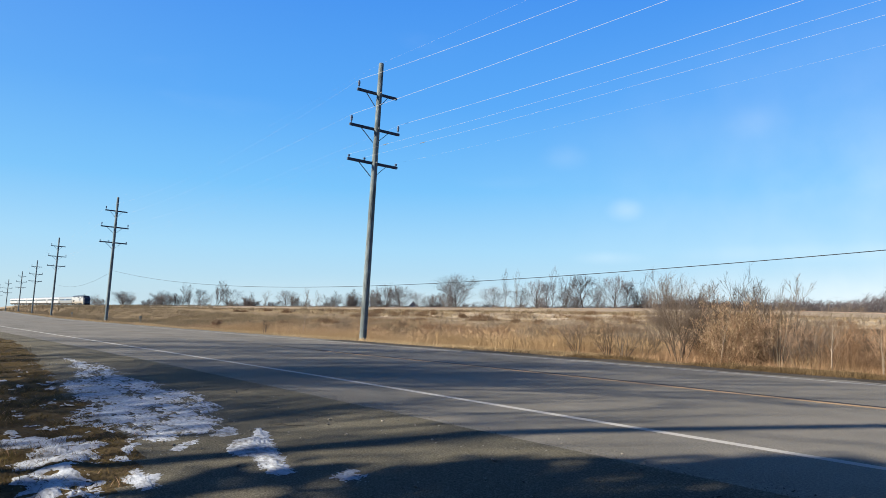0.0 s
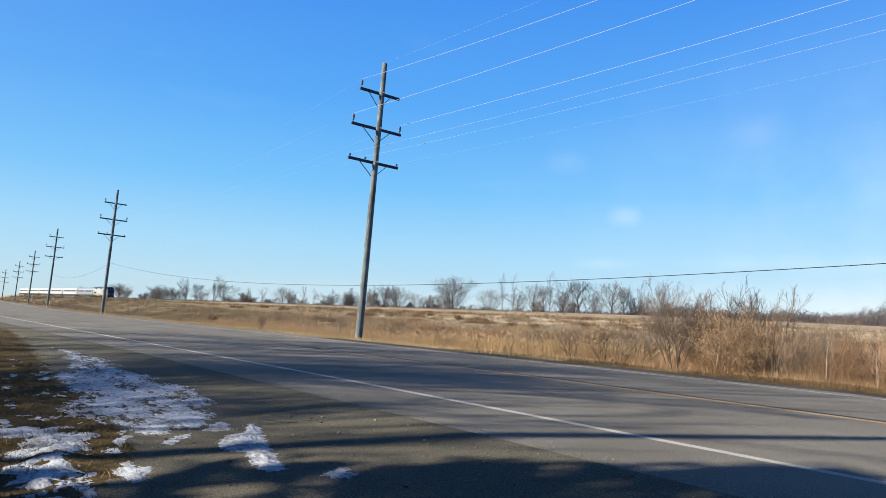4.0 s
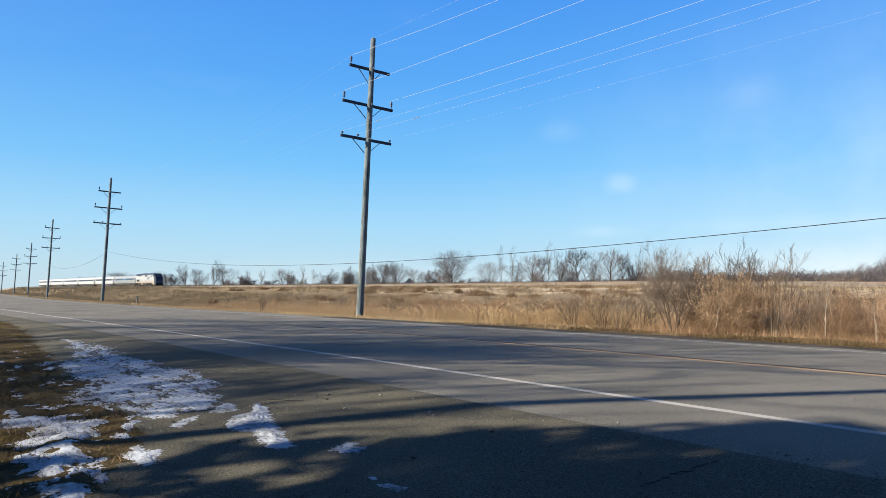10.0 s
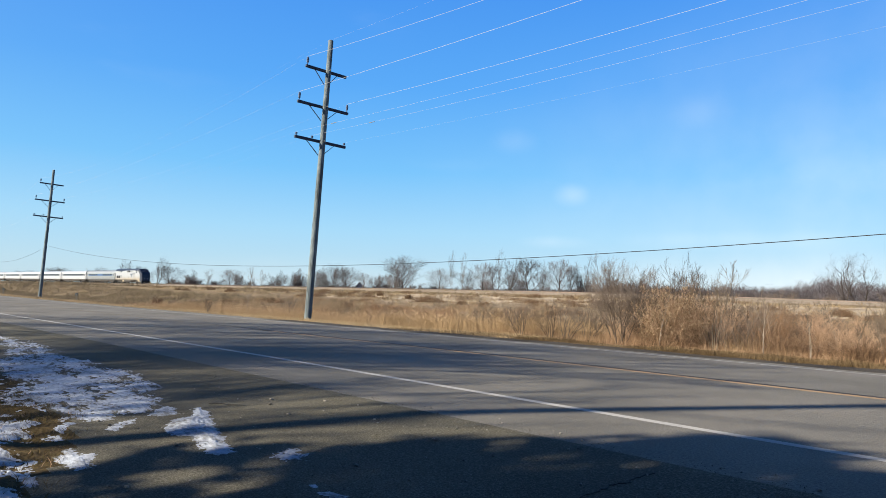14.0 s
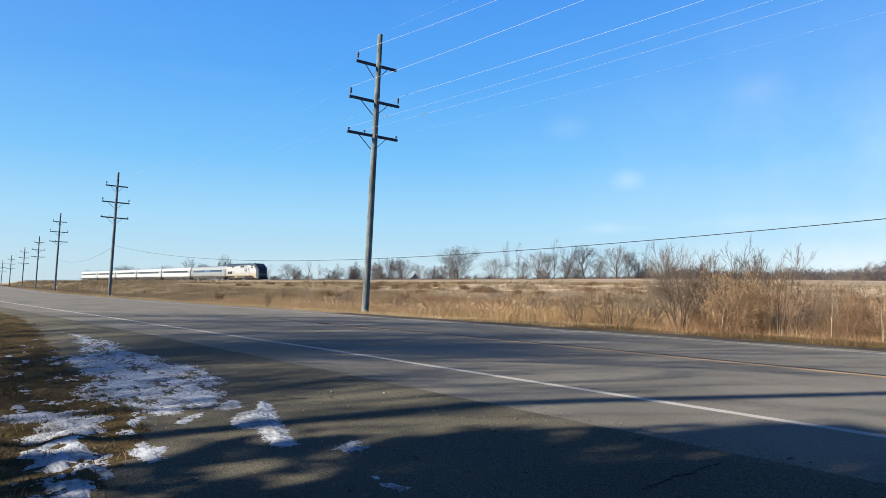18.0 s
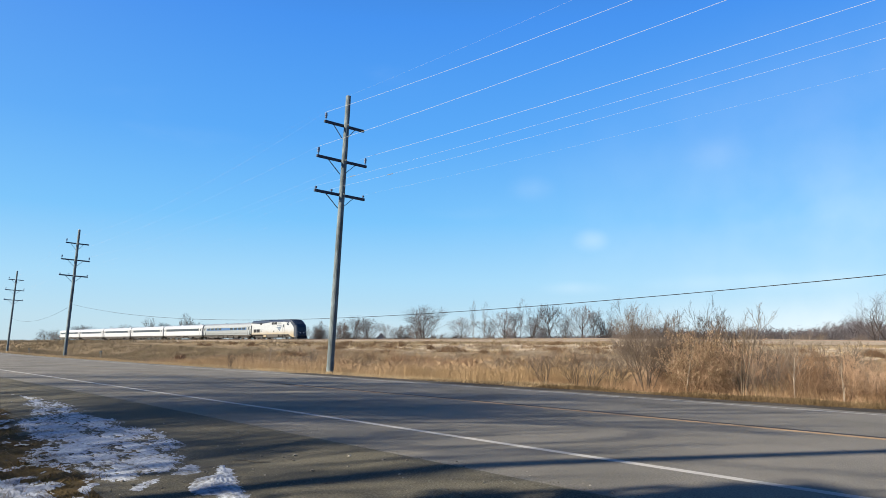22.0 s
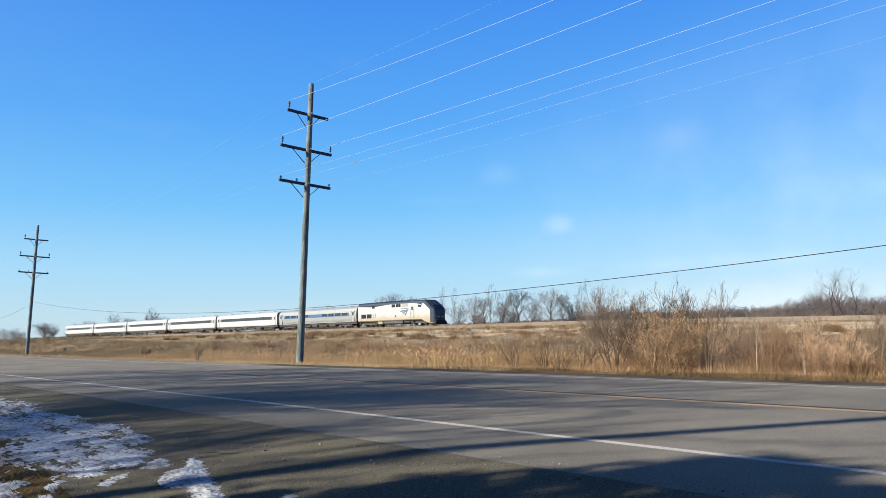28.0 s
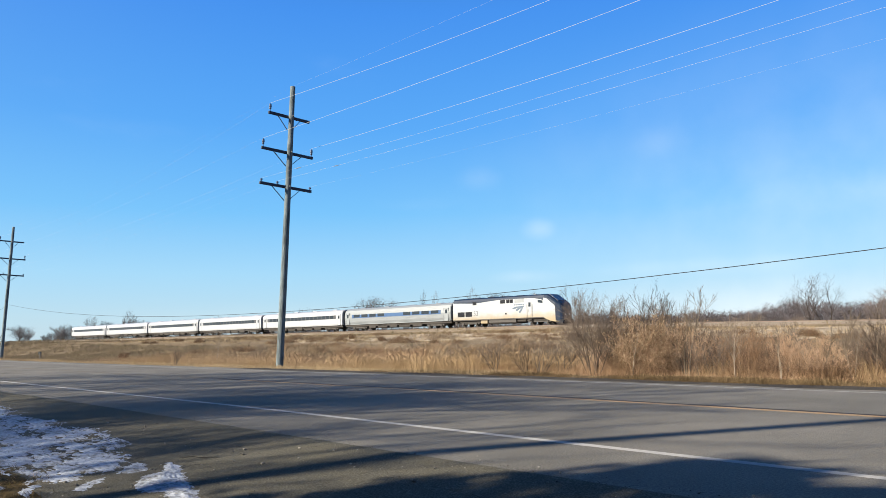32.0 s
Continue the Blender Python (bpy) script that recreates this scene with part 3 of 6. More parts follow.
road_x = ladder([(-880, 20), (-300, 6), (-100, 1.5), (-40, 0.5), (12, 2), (60, 20), (380, 1)])
road = tagged(part("road", slab(3.86, 13.42, road_x), "asphalt"), "two-lane grey asphalt road with long tree shadows", "road", kind="structure")
tagged(part("edge_line", strip(5.145, 5.252, -0.004, 0.001, road_x, 0.006, False), "paint_white", road), "worn white edge line")
tagged(part("edge_line", strip(12.42, 12.53, -0.004, 0.001, road_x, 0.012, False), "paint_worn", road), "worn white edge line")
near_x, far_x = [x for x in road_x if x >= -17], [x for x in road_x if x <= -16.5]
part("centre_line", strip(8.87, 9.03, -0.004, 0.001, near_x, 0.012, False), "paint_yellow", road, "faded yellow centre line")
part("centre_line", strip(8.87, 9.03, -0.004, 0.001, far_x, 0.012, False), "yellow_worn", road, "almost worn-off yellow centre line")
part("crack_seal", strip(9.04, 9.16, -0.004, 0.001, ladder([(-20, 0.5), (12, 2), (60, 1)]), 0.04, False), "tar", road, "dark tar seam beside the centre line")
part("shoulder_dirt", strip(12.9, 13.72, -0.06, 0.004, [x for x in road_x if -24 <= x <= 30], 0.22), "dirt", road, "dark dirt washed over the road edge")
crack = [(-2.38 + 0.05 * noise.noise((t * 9, 0, 2)) + 0.03 * noise.noise((t * 25, 3, 2)), 3.04 + t) for t in ladder([(0.0, 0.03), (0.66, 1)])]
part("crack", tube([(x, y, float(np.interp(y, NEAR_V, NEAR_Z)) + 0.001) for x, y in crack], [0.004] * len(crack), 5), "tar", road, "jagged dark crack")


# ---- snow ----
def inside(poly, x, y):
    """Signed distance to a polygon, positive inside."""
    best, odd = 1e9, False
    n = len(poly)
    for i in range(n):
        (ax, ay), (bx, by) = poly[i], poly[(i + 1) % n]
        dx, dy = bx - ax, by - ay
        t = min(1, max(0, ((x - ax) * dx + (y - ay) * dy) / (dx * dx + dy * dy)))
        best = min(best, math.hypot(x - ax - t * dx, y - ay - t * dy))
        if (ay > y) != (by > y) and x < ax + (y - ay) * dx / dy:
            odd = not odd
    return best if odd else -best


def snow_sheet(name, poly, cell, thick, ragged, label, stretch=1.0, bias=0.02, lace=0.0):
    """Crusted snow inside a rough outline; lace eats fine holes into it."""
    xs, ys = [p[0] for p in poly], [p[1] for p in poly]
    x0, y0 = min(xs) - 0.15, min(ys) - 0.15
    nx, nyy = int((max(xs) + 0.15 - x0) / cell), int((max(ys) + 0.15 - y0) / cell)
    h = {}
    for i in range(nx + 1):
        for j in range(nyy + 1):
            x, y = x0 + i * cell, y0 + j * cell
            d = inside(poly, x, y)
            if d < -0.6 * ragged - 0.1:
                h[i, j] = -0.2
                continue
            q = (x * 2.2 / stretch, y * 2.2 * stretch, 1)
            n = noise.noise(q) + 0.6 * noise.noise((q[0] * 2.7, q[1] * 2.7, 4)) + 0.6 * noise.noise((q[0] * 6, q[1] * 8, 8)) + 0.8 * noise.noise((q[0] * 15, q[1] * 19, 6)) + 0.8 * noise.noise((q[0] * 31, q[1] * 37, 7))
            e = min(d, 0.16) + ragged * n - bias
            if lace:
                g = noise.noise((x * 1.6, y * 5.5, 40)) + 0.8 * noise.noise((x * 3.8 + y * 2, y * 12, 41)) + 0.9 * noise.noise((x * 9, y * 22, 42)) + 0.8 * noise.noise((x * 24, y * 48, 44))
                e = min(e, 0.12 - lace * max(0.0, g - 0.22 + 0.8 * noise.noise((x * 0.7, y * 2.2, 43))))
            h[i, j] = e
    vs, fs, at = [], [], {}

    def vert(i, j):
        if (i, j) not in at:
            x, y = x0 + i * cell, y0 + j * cell
            e = max(-0.4, min(1.0, h[i, j] / 0.16))
            z = max(float(np.interp(y, NEAR_V, NEAR_Z)), ground_z(x, y) - 0.004) + thick * (e if e > 0 else e * 1.2) + 0.003 * noise.noise((x * 9, y * 9, 2)) * max(e, 0) + 0.003 * noise.noise((x * 27, y * 27, 2)) * max(e, 0)
            at[i, j] = len(vs)
            vs.append((x, y, z))
        return at[i, j]

    for i in range(nx):
        for j in range(nyy):
            if max(h[i, j], h[i + 1, j], h[i, j + 1], h[i + 1, j + 1]) > 0:
                fs.append((vert(i, j), vert(i + 1, j), vert(i + 1, j + 1), vert(i, j + 1)))
    # each separate scrap is a thing of its own; crumbs are left out
    parent = list(range(len(vs)))

    def find(k):
        while parent[k] != k:
            parent[k] = parent[parent[k]]
            k = parent[k]
        return k

    for f in fs:
        for k in f[1:]:
            parent[find(k)] = find(f[0])
    groups = {}
    for f in fs:
        groups.setdefault(find(f[0]), []).append(f)
    for faces in groups.values():
        if len(faces) < 7:
            continue
        use = sorted({k for f in faces for k in f})
        at2 = {k: i for i, k in enumerate(use)}
        ob = part(name, ([vs[k] for k in use], [tuple(at2[k] for k in f) for f in faces]), "snow", smooth=True)
        tagged(ob, label if len(faces) > 400 or len(groups) < 4 else "small thin scrap of crusted snow beside the road", "snow", "snow left beside the road")


snow_sheet("snow_patch", [(-17.1, 2.85), (-14.4, 3.16), (-11.4, 2.92), (-8.8, 2.83), (-7.9, 2.75), (-9.32, 3.0), (-8.17, 2.82), (-7.46, 2.8), (-7.35, 2.54), (-6.95, 2.53), (-6.61, 2.38), (-6.48, 2.22), (-6.45, 1.99), (-6.33, 1.91), (-6.37, 1.69), (-6.9, 1.72),
                          (-7.2, 1.68), (-7.7, 1.6), (-8.35, 1.7), (-9.9, 2.0), (-11.5, 2.15), (-13.3, 2.55)], 0.013, 0.007, 0.16,
           "broad lacy sheet of crusted half-melted snow on gravel and turf", 1.9, -0.03, 0.46)
snow_sheet("snow_patch", [(-7.3, 0.87), (-7.3, 1.05), (-6.98, 1.09), (-7.0, 1.22), (-6.97, 1.34), (-6.39, 1.38), (-6.08, 1.33), (-5.84, 1.24), (-5.87, 1.03), (-6.07, 0.81), (-6.36, 0.99), (-6.99, 0.96)], 0.011, 0.011, 0.10, "thin crusted snow lying in brown turf", 1.5, -0.055, 0.34)
snow_sheet("snow_patch", [(-5.76, 0.87), (-5.84, 1.02), (-5.55, 1.11), (-5.14, 1.14), (-4.87, 1.12), (-4.47, 0.96), (-4.32, 0.87), (-4.24, 0.76), (-4.07, 0.65), (-4.12, 0.60), (-4.42, 0.70), (-4.71, 0.78), (-5.06, 0.86), (-5.2, 0.78), (-5.56, 0.74)], 0.010, 0.012, 0.07, "thin crusted snow along the edge of the turf", 1.4, -0.075, 0.26)
snow_sheet("snow_patch", [(-4.41, 0.62), (-4.63, 0.7), (-4.56, 0.81), (-4.4, 0.75), (-4.3, 0.66)], 0.010, 0.008, 0.12, "thin scrap of crusted snow in turf", 1.3, 0.03, 0.3)
snow_sheet("snow_patch", [(-5.89, 1.43), (-6.1, 1.52), (-6.32, 1.7), (-6.05, 1.61), (-5.76, 1.49)], 0.010, 0.009, 0.06, "thin scrap of crusted snow between tufts", 1.2, -0.02, 0.25)
snow_sheet("snow_patch", [(-6.19, 2.23), (-6.38, 2.38), (-6.45, 2.49), (-6.27, 2.48), (-6.08, 2.42), (-6.05, 2.29)], 0.010, 0.010, 0.05, "small flat scrap of old snow on gravel", 1.0, -0.012)
snow_sheet("snow_patch", [(-5.92, 1.83), (-6.1, 1.97), (-6.11, 2.11), (-5.95, 2.05), (-5.95, 1.94), (-5.76, 1.84)], 0.010, 0.010, 0.05, "thin flat scrap of old snow on gravel", 1.0, -0.005)
snow_sheet("snow_patch", [(-5.59, 2.17), (-5.83, 2.33), (-5.85, 2.48), (-6.18, 2.65), (-5.82, 2.57), (-5.36, 2.43), (-4.98, 2.32), (-4.56, 2.20), (-4.53, 2.13), (-4.63, 2.07), (-4.89, 2.15), (-5.17, 2.20), (-5.33, 2.13)], 0.010, 0.024, 0.04, "wedge-shaped lump of white snow on gravel", 1.0, -0.012)
snow_sheet("snow_patch", [(-5.36, 1.36), (-5.41, 1.46), (-5.17, 1.46), (-5.15, 1.52), (-4.98, 1.49), (-4.82, 1.38), (-4.91, 1.32), (-5.11, 1.32)], 0.010, 0.016, 0.05, "small rounded lump of old snow", 1.0, -0.012)
snow_sheet("snow_patch", [(-4.12, 2.30), (-4.20, 2.34), (-4.30, 2.5), (-4.22, 2.46), (-4.12, 2.53), (-4.04, 2.43)], 0.008, 0.014, 0.09, "small ragged scrap of old snow on gravel")
snow_sheet("snow_patch", [(-3.58, 2.16), (-3.54, 2.24), (-3.44, 2.2), (-3.46, 2.12)], 0.008, 0.012, 0.025, "tiny crumb of old snow on gravel")
snow_sheet("snow_patch", [(-3.42, 2.1), (-3.4, 2.2), (-3.22, 2.23), (-3.2, 2.14)], 0.008, 0.012, 0.035, "tiny crumb of old snow on gravel")
snow_sheet("snow_patch", [(-3.24, 1.8), (-3.27, 1.92), (-3.12, 1.93), (-3.05, 1.82)], 0.008, 0.012, 0.03, "tiny crumb of old snow on gravel")
snow_sheet("snow_patch", [(-2.68, 2.24), (-2.72, 2.43), (-2.53, 2.46), (-2.46, 2.3)], 0.010, 0.014, 0.04, "small ragged scrap of old snow on gravel")
snow_sheet("snow_patch", [(-17, 2.7), (-12.5, 3.3), (-9, 3.15), (-6.9, 2.9), (-5.6, 2.2), (-5.3, 1.5), (-4.3, 1.2), (-4.6, 0.3), (-7.5, 0.2), (-13, 0.9)], 0.022, 0.008, 0.25,
           "scattered thin scraps of snow in brown turf", 1.8, 0.38)


# ---- utility poles ----
def insulator(h):
    pts = [(0, 0, 0), (0, 0, h * 0.25), (0, 0, h * 0.3), (0, 0, h * 0.55), (0, 0, h * 0.6), (0, 0, h * 0.9), (0, 0, h)]
    return tube(pts, [0.018, 0.018, 0.05, 0.044, 0.058, 0.046, 0.022], 8)


POLE_LEAN = (0.22, 0.35)        # how far the top of a pole leans
ARMS = [(10.25, ((-1, "tall"),)), (8.72, ((-1, "tall"), (1, "tall"))), (7.27, ((-1, "low"), (-0.36, "low"), (1, "low")))]


def utility_pole():
    root = thing("utility_pole", "tall weathered wooden power pole with three crossarms in dead roadside grass", "utility pole", "power poles along the road")
    pts = [(0, 0, -0.6), (0, 0, 0), (0.01, 0.0, 3), (-0.01, 0.01, 6), (0.01, 0, 9), (0, 0, 11.52)]
    part("pole", tube(pts, [0.155, 0.148, 0.14, 0.128, 0.116, 0.105], 14), "pole_wood", root, smooth=True)
    for z, pins in ARMS:
        half = 0.98 if z > 10 else 1.22
        arm = part("crossarm", box(-0.21, -0.11, -half, half, z - 0.055, z + 0.055, 0.012), "arm_wood", root, "dark crossarm")
        for sgn in (-1, 1):
            a, b = (-0.17, sgn * 0.54 * half, z - 0.05), (-0.13, sgn * 0.08, z - 0.58)
            part("brace", tube([a, b], [0.018, 0.018], 4), "arm_wood", arm)
        part("bolt", tube([(-0.24, 0, z), (0.19, 0, z)], [0.025, 0.025], 6), "steel", arm)
        for at, kind in pins:
            h = 0.32 if kind == "tall" else 0.12
            part("insulator", moved(insulator(h), pose(-0.16, at * (half - 0.07), z + 0.06)), "porcelain", arm, "grey porcelain insulator")
    part("pole_cap", tube([(0, 0, 11.52), (0, 0, 11.55)], [0.108, 0.09], 14), "steel", root)
    return root


POLE_SPOTS = [(-26.2, 15.6, 0.0), (-73.4, 16.2, -0.1), (-122.9, 19.5, 0.0), (-172.0, 23.7, -0.8), (-222.0, 27.4, -1.0), (-272.0, 30.0, -1.6), (-320.0, 32.6, -1.8), (21.0, 15.6, 0.0)]
lean = Euler((-math.atan2(POLE_LEAN[1], 11.6), math.atan2(POLE_LEAN[0], 11.6), 0)).to_matrix().to_4x4()
first_pole = utility_pole()
for i, (x, y, z) in enumerate(POLE_SPOTS):
    turn = pose(0, 0, 0, 0, 0, 0 if i in (0, 1, 7) else -4)
    m = Matrix.Translation((x, y, z)) @ lean @ turn
    if i == 0:
        first_pole.matrix_basis = m
    else:
        copy_thing(first_pole, m)


def pole_place(i, local):
    x, y, z = POLE_SPOTS[i]
    turn = pose(0, 0, 0, 0, 0, 0 if i in (0, 1, 7) else -4)
    return (Matrix.Translation((x, y, z)) @ lean @ turn) @ Vector(local)


def span(a, b, sag, n=28):
    pts = []
    for k in range(n + 1):
        t = k / n
        p = Vector(a).lerp(Vector(b), t)
        p.z -= 4 * sag * t * (1 - t)
        pts.append(tuple(p))
    return pts


WIRES = [((0, 0, 11.56), 0.45, 0.0036), ((-0.16, -0.91, 10.66), 0.95, 0.012), ((-0.16, -1.15, 9.13), 0.45, 0.012), ((-0.16, 1.15, 9.13), 0.45, 0.011),
         ((-0.16, -1.15, 7.46), 0.4, 0.0054), ((-0.16, -0.41, 7.46), 0.4, 0.0050), ((-0.16, 1.15, 7.46), 0.4, 0.0024)]
ORDER = [7, 0, 1, 2, 3, 4, 5, 6]
for local, sag, r in WIRES:
    for a, b in zip(ORDER, ORDER[1:]):
        pts = span(pole_place(a, local), pole_place(b, local), sag)
        far = a != 7
        wire = part("power_wire", tube(pts, [r * (0.13 if far else 0.44)] * len(pts), 4), "wire")
        tagged(wire, "thin bare aluminium power wire strung between the poles", "wire", "power wires")
for k, along in ((4, 0.056), (5, 0.085)):
    local, sag, r = WIRES[k]
    pts = span(pole_place(0, local), pole_place(7, local), sag, 400)
    i = int(along * 400)
    tagged(part("wire_splice", tube(pts[i:i + 4], [0.012] * 4, 6), "steel"), "short bright splice sleeve on a power wire", "wire splice", "splices on the wires")
phone = span((-73.2, 16.5, 4.55), (21.0, 15.95, 4.2), 2.22, 60)
tagged(part("phone_cable", tube(phone, [0.009] * len(phone), 6), "cable"), "black telephone cable sagging low past the poles", "cable", "telephone cables")
phone = span((-122.9, 19.8, 4.6), (-73.2, 16.5, 4.55), 0.9, 30)
tagged(part("phone_cable", tube(phone, [0.009] * len(phone), 6), "cable"), "black telephone cable sagging low past the poles", "cable", "telephone cables")


# ---- railway ----
track = thing("railway_track", "single railway track on pale ballast above the field", "railway track")
tagged(track, kind="structure")
RAIL_SECTION = [(-0.07, -0.17), (-0.07, -0.15), (-0.036, -0.05), (-0.036, 0), (0.036, 0), (0.036, -0.05), (0.07, -0.15), (0.07, -0.17)]
for side in (-0.72, 0.72):
    vs, fs, n = [], [], len(RAIL_SECTION)
    stations = [-120, -60, 0, 10, 18, 26, 34, 42, 50, 58, 500]
    for s in stations:
        vs += [rail_point(s, RAIL_W + side + d, RAIL_Z + z - rail_dip(s)) for d, z in RAIL_SECTION]
    for i in range(len(stations) - 1):
        fs += [(i * n + k, i * n + (k + 1) % n, (i + 1) * n + (k + 1) % n, (i + 1) * n + k) for k in range(n)]
    part("rail", (vs, fs), "rust_rail", track, "rust-brown steel rail")
tie_mesh = None
tie_geo = box(-0.11, 0.11, -1.3, 1.3, -0.17, 0.0, 0.015)
for k in range(280):
    s = 150 - k * 0.62
    if tie_mesh is None:
        tie = part("sleeper", tie_geo, "tie_wood", track)
        tie_mesh = tie.data
    else:
        tie = new("sleeper", tie_mesh)
        tie.parent = track
    tie.matrix_basis = Matrix.Translation(rail_point(s, RAIL_W, RAIL_Z - 0.17 - rail_dip(s))) @ pose(0, 0, 0, 0, 0, 2.2)


# ---- trains ----
def wheelset(parent, x, r):
    for y in (-0.75, 0.75):
        part("wheel", tube([(x, y - 0.07, r), (x, y + 0.07, r)], [r, r], 18), "underframe", parent, "dark steel wheel")


def bogie(root, x0, axles, base, r, mat, y_out=1.12):
    geo = [box(x0 - base / 2 - 0.6, x0 + base / 2 + 0.6, -y_out, -y_out + 0.16, r - 0.05, r + 0.27, 0.03), box(x0 - base / 2 - 0.6, x0 + base / 2 + 0.6, y_out - 0.16, y_out, r - 0.05, r + 0.27, 0.03),
           box(x0 - 0.4, x0 + 0.4, -y_out, y_out, r + 0.1, r + 0.42, 0.03)]
    b = part("bogie", join(*geo), mat, root, "grey steel bogie")
    for i in range(axles):
        x = x0 - base / 2 + base * i / (axles - 1)
        wheelset(b, x, r)
        for y in (-y_out - 0.05, y_out + 0.05):
            part("axle_box", box(x - 0.17, x + 0.17, y - 0.08, y + 0.08, r - 0.17, r + 0.17, 0.03), mat, b)
        for y in (-y_out + 0.02, y_out - 0.02):
            part("spring", tube([(x + 0.33, y, r + 0.2), (x + 0.33, y, r + 0.5)], [0.09, 0.09], 8), mat, b)
    return b


def loft(stations, ring):
    """Skin over cross sections: ring(station) gives the points of each."""
    vs, fs = [], []
    rings = [ring(s) for s in stations]
    n = len(rings[0])
    for r in rings:
        vs += r
    for i in range(len(rings) - 1):
        for k in range(n):
            fs.append((i * n + k, i * n + (k + 1) % n, (i + 1) * n + (k + 1) % n, (i + 1) * n + k))
    fs.append(tuple(range(n)))
    fs.append(tuple(len(vs) - n + k for k in range(n - 1, -1, -1)))
    return vs, fs


def side_panel(pts, y, t=0.012):
    """A flat plate on the side at y, standing t proud; pts are (x, z)."""
    s = 1 if y > 0 else -1
    n = len(pts)
    vs = [(x, y - s * 0.03, z) for x, z in pts] + [(x, y + s * t, z) for x, z in pts]
    return vs, [tuple(range(n)), tuple(range(2 * n - 1, n - 1, -1))] + [(i, (i + 1) % n, n + (i + 1) % n, n + i) for i in range(n)]


def text_part(name, words, size, m, mat, parent):
    cu = bpy.data.curves.new(name, 'FONT')
    cu.body, cu.size, cu.extrude, cu.align_x = words, size, 0.008, 'CENTER'
    tmp = bpy.data.objects.new(name, cu)
    me = bpy.data.meshes.new_from_object(tmp)
    bpy.data.objects.remove(tmp)
    me.materials.append(M[mat])
    ob = new(name, me)
    ob.parent = parent
    ob.matrix_basis = m
    return ob


def locomotive():
    """Nose towards +x, origin in the middle at rail height; 21 m long."""
    root = thing("locomotive", "silver and blue diesel passenger locomotive with a dark sloping nose", "locomotive")
    H, S, W2 = 4.36, 3.93, 1.52     # roof, shoulder and half width
    # station: x, bottom, shoulder, roof, half width, roof half width
    st = [(-10.35, 1.15, S, H - 0.05, W2, 1.1), (-10.25, 1.1, S, H, W2, 1.15), (-3, 1.1, S, H, W2, 1.15), (5.0, 1.1, S, H, W2, 1.15), (7.6, 1.05, S, H + 0.02, W2, 1.1)]
    ring = lambda s: [(s[0], -s[4], s[1]), (s[0], -s[4], s[2]), (s[0], -(s[4] + s[5]) / 2 - 0.05, (s[2] + s[3]) / 2 + 0.06), (s[0], -s[5], s[3]), (s[0], s[5], s[3]),
                      (s[0], (s[4] + s[5]) / 2 + 0.05, (s[2] + s[3]) / 2 + 0.06), (s[0], s[4], s[2]), (s[0], s[4], s[1])]
    part("body", loft(st, ring), "loco_silver", root, "satin silver body")
    # roof skin over the body
    roof_st = [(-10.3, H), (-3, H), (5.0, H), (7.55, H + 0.02)]
    rr = lambda s: [(s[0], -W2 - 0.012, S - 0.02), (s[0], -1.4, (S + s[1]) / 2 + 0.075), (s[0], -1.15, s[1] + 0.02), (s[0], 1.15, s[1] + 0.02), (s[0], 1.4, (S + s[1]) / 2 + 0.075), (s[0], W2 + 0.012, S - 0.02),
                    (s[0], 1.3, S - 0.03), (s[0], -1.3, S - 0.03)]
    roof = part("roof", loft(roof_st, rr), "loco_blue", root, "dark blue roof")
    for x0, x1, h in ((-9.8, -7.6, 0.10), (-6.9, -4.6, 0.13), (-3.6, -2.3, 0.16), (-1.2, 0.8, 0.12), (2.0, 3.6, 0.10)):
        part("roof_hatch", box(x0, x1, -0.85, 0.85, H, H + h, 0.04), "loco_dark", roof, "dark roof hatch")
    for k in range(3):
        part("fan", tube([(-9.2 + k * 0.75, 0, H + 0.1), (-9.2 + k * 0.75, 0, H + 0.16)], [0.33, 0.33], 14), "loco_dark", roof)
    part("horn", tube([(4.4, 0.3, H + 0.1), (5.0, 0.3, H + 0.16)], [0.05, 0.12], 8), "steel", roof)
    # cab and nose, in faceted sections down to the pilot
    cab_st = [(7.6, 1.05, S, H + 0.02, W2, 1.1), (8.15, 0.80, S - 0.04, H, 1.51, 1.08), (8.9, 0.55, 3.55, 3.92, 1.48, 1.06), (9.55, 0.45, 3.15, 3.48, 1.46, 1.04), (9.6, 0.45, 3.12, 3.44, 1.455, 1.03), (10.2, 0.45, 2.74, 3.04, 1.24, 0.92),
              (10.42, 0.45, 2.5, 2.74, 1.10, 0.84), (10.52, 0.45, 1.5, 1.8, 1.0, 0.78)]
    part("cab", loft(cab_st, ring), "loco_silver", root, "silver cab with a sloping nose")
    # the dark front laid over the slope and down the cab sides
    low = [3.86, 3.72, 3.15, 2.65, 0.6, 0.5, 0.5, 0.5]
    vs, fs = [], []
    for (x, _, zs, zr, hw, rw), lo in zip(cab_st, low):
        m_y, m_z = (hw + rw) / 2 + 0.05, (zs + zr) / 2 + 0.06
        g = 0.018
        vs += [(x + g * 0.5, -hw - g, lo), (x + g * 0.5, -hw - g, zs), (x + g * 0.5, -m_y - g, m_z + g), (x + g * 0.5, -rw, zr + g * 1.5), (x + g * 0.5, rw, zr + g * 1.5), (x + g * 0.5, m_y + g, m_z + g), (x + g * 0.5, hw + g, zs), (x + g * 0.5, hw + g, lo)]
    for i in range(len(cab_st) - 1):
        fs += [(8 * i + k, 8 * i + k + 1, 8 * i + 9 + k, 8 * i + 8 + k) for k in range(7)]
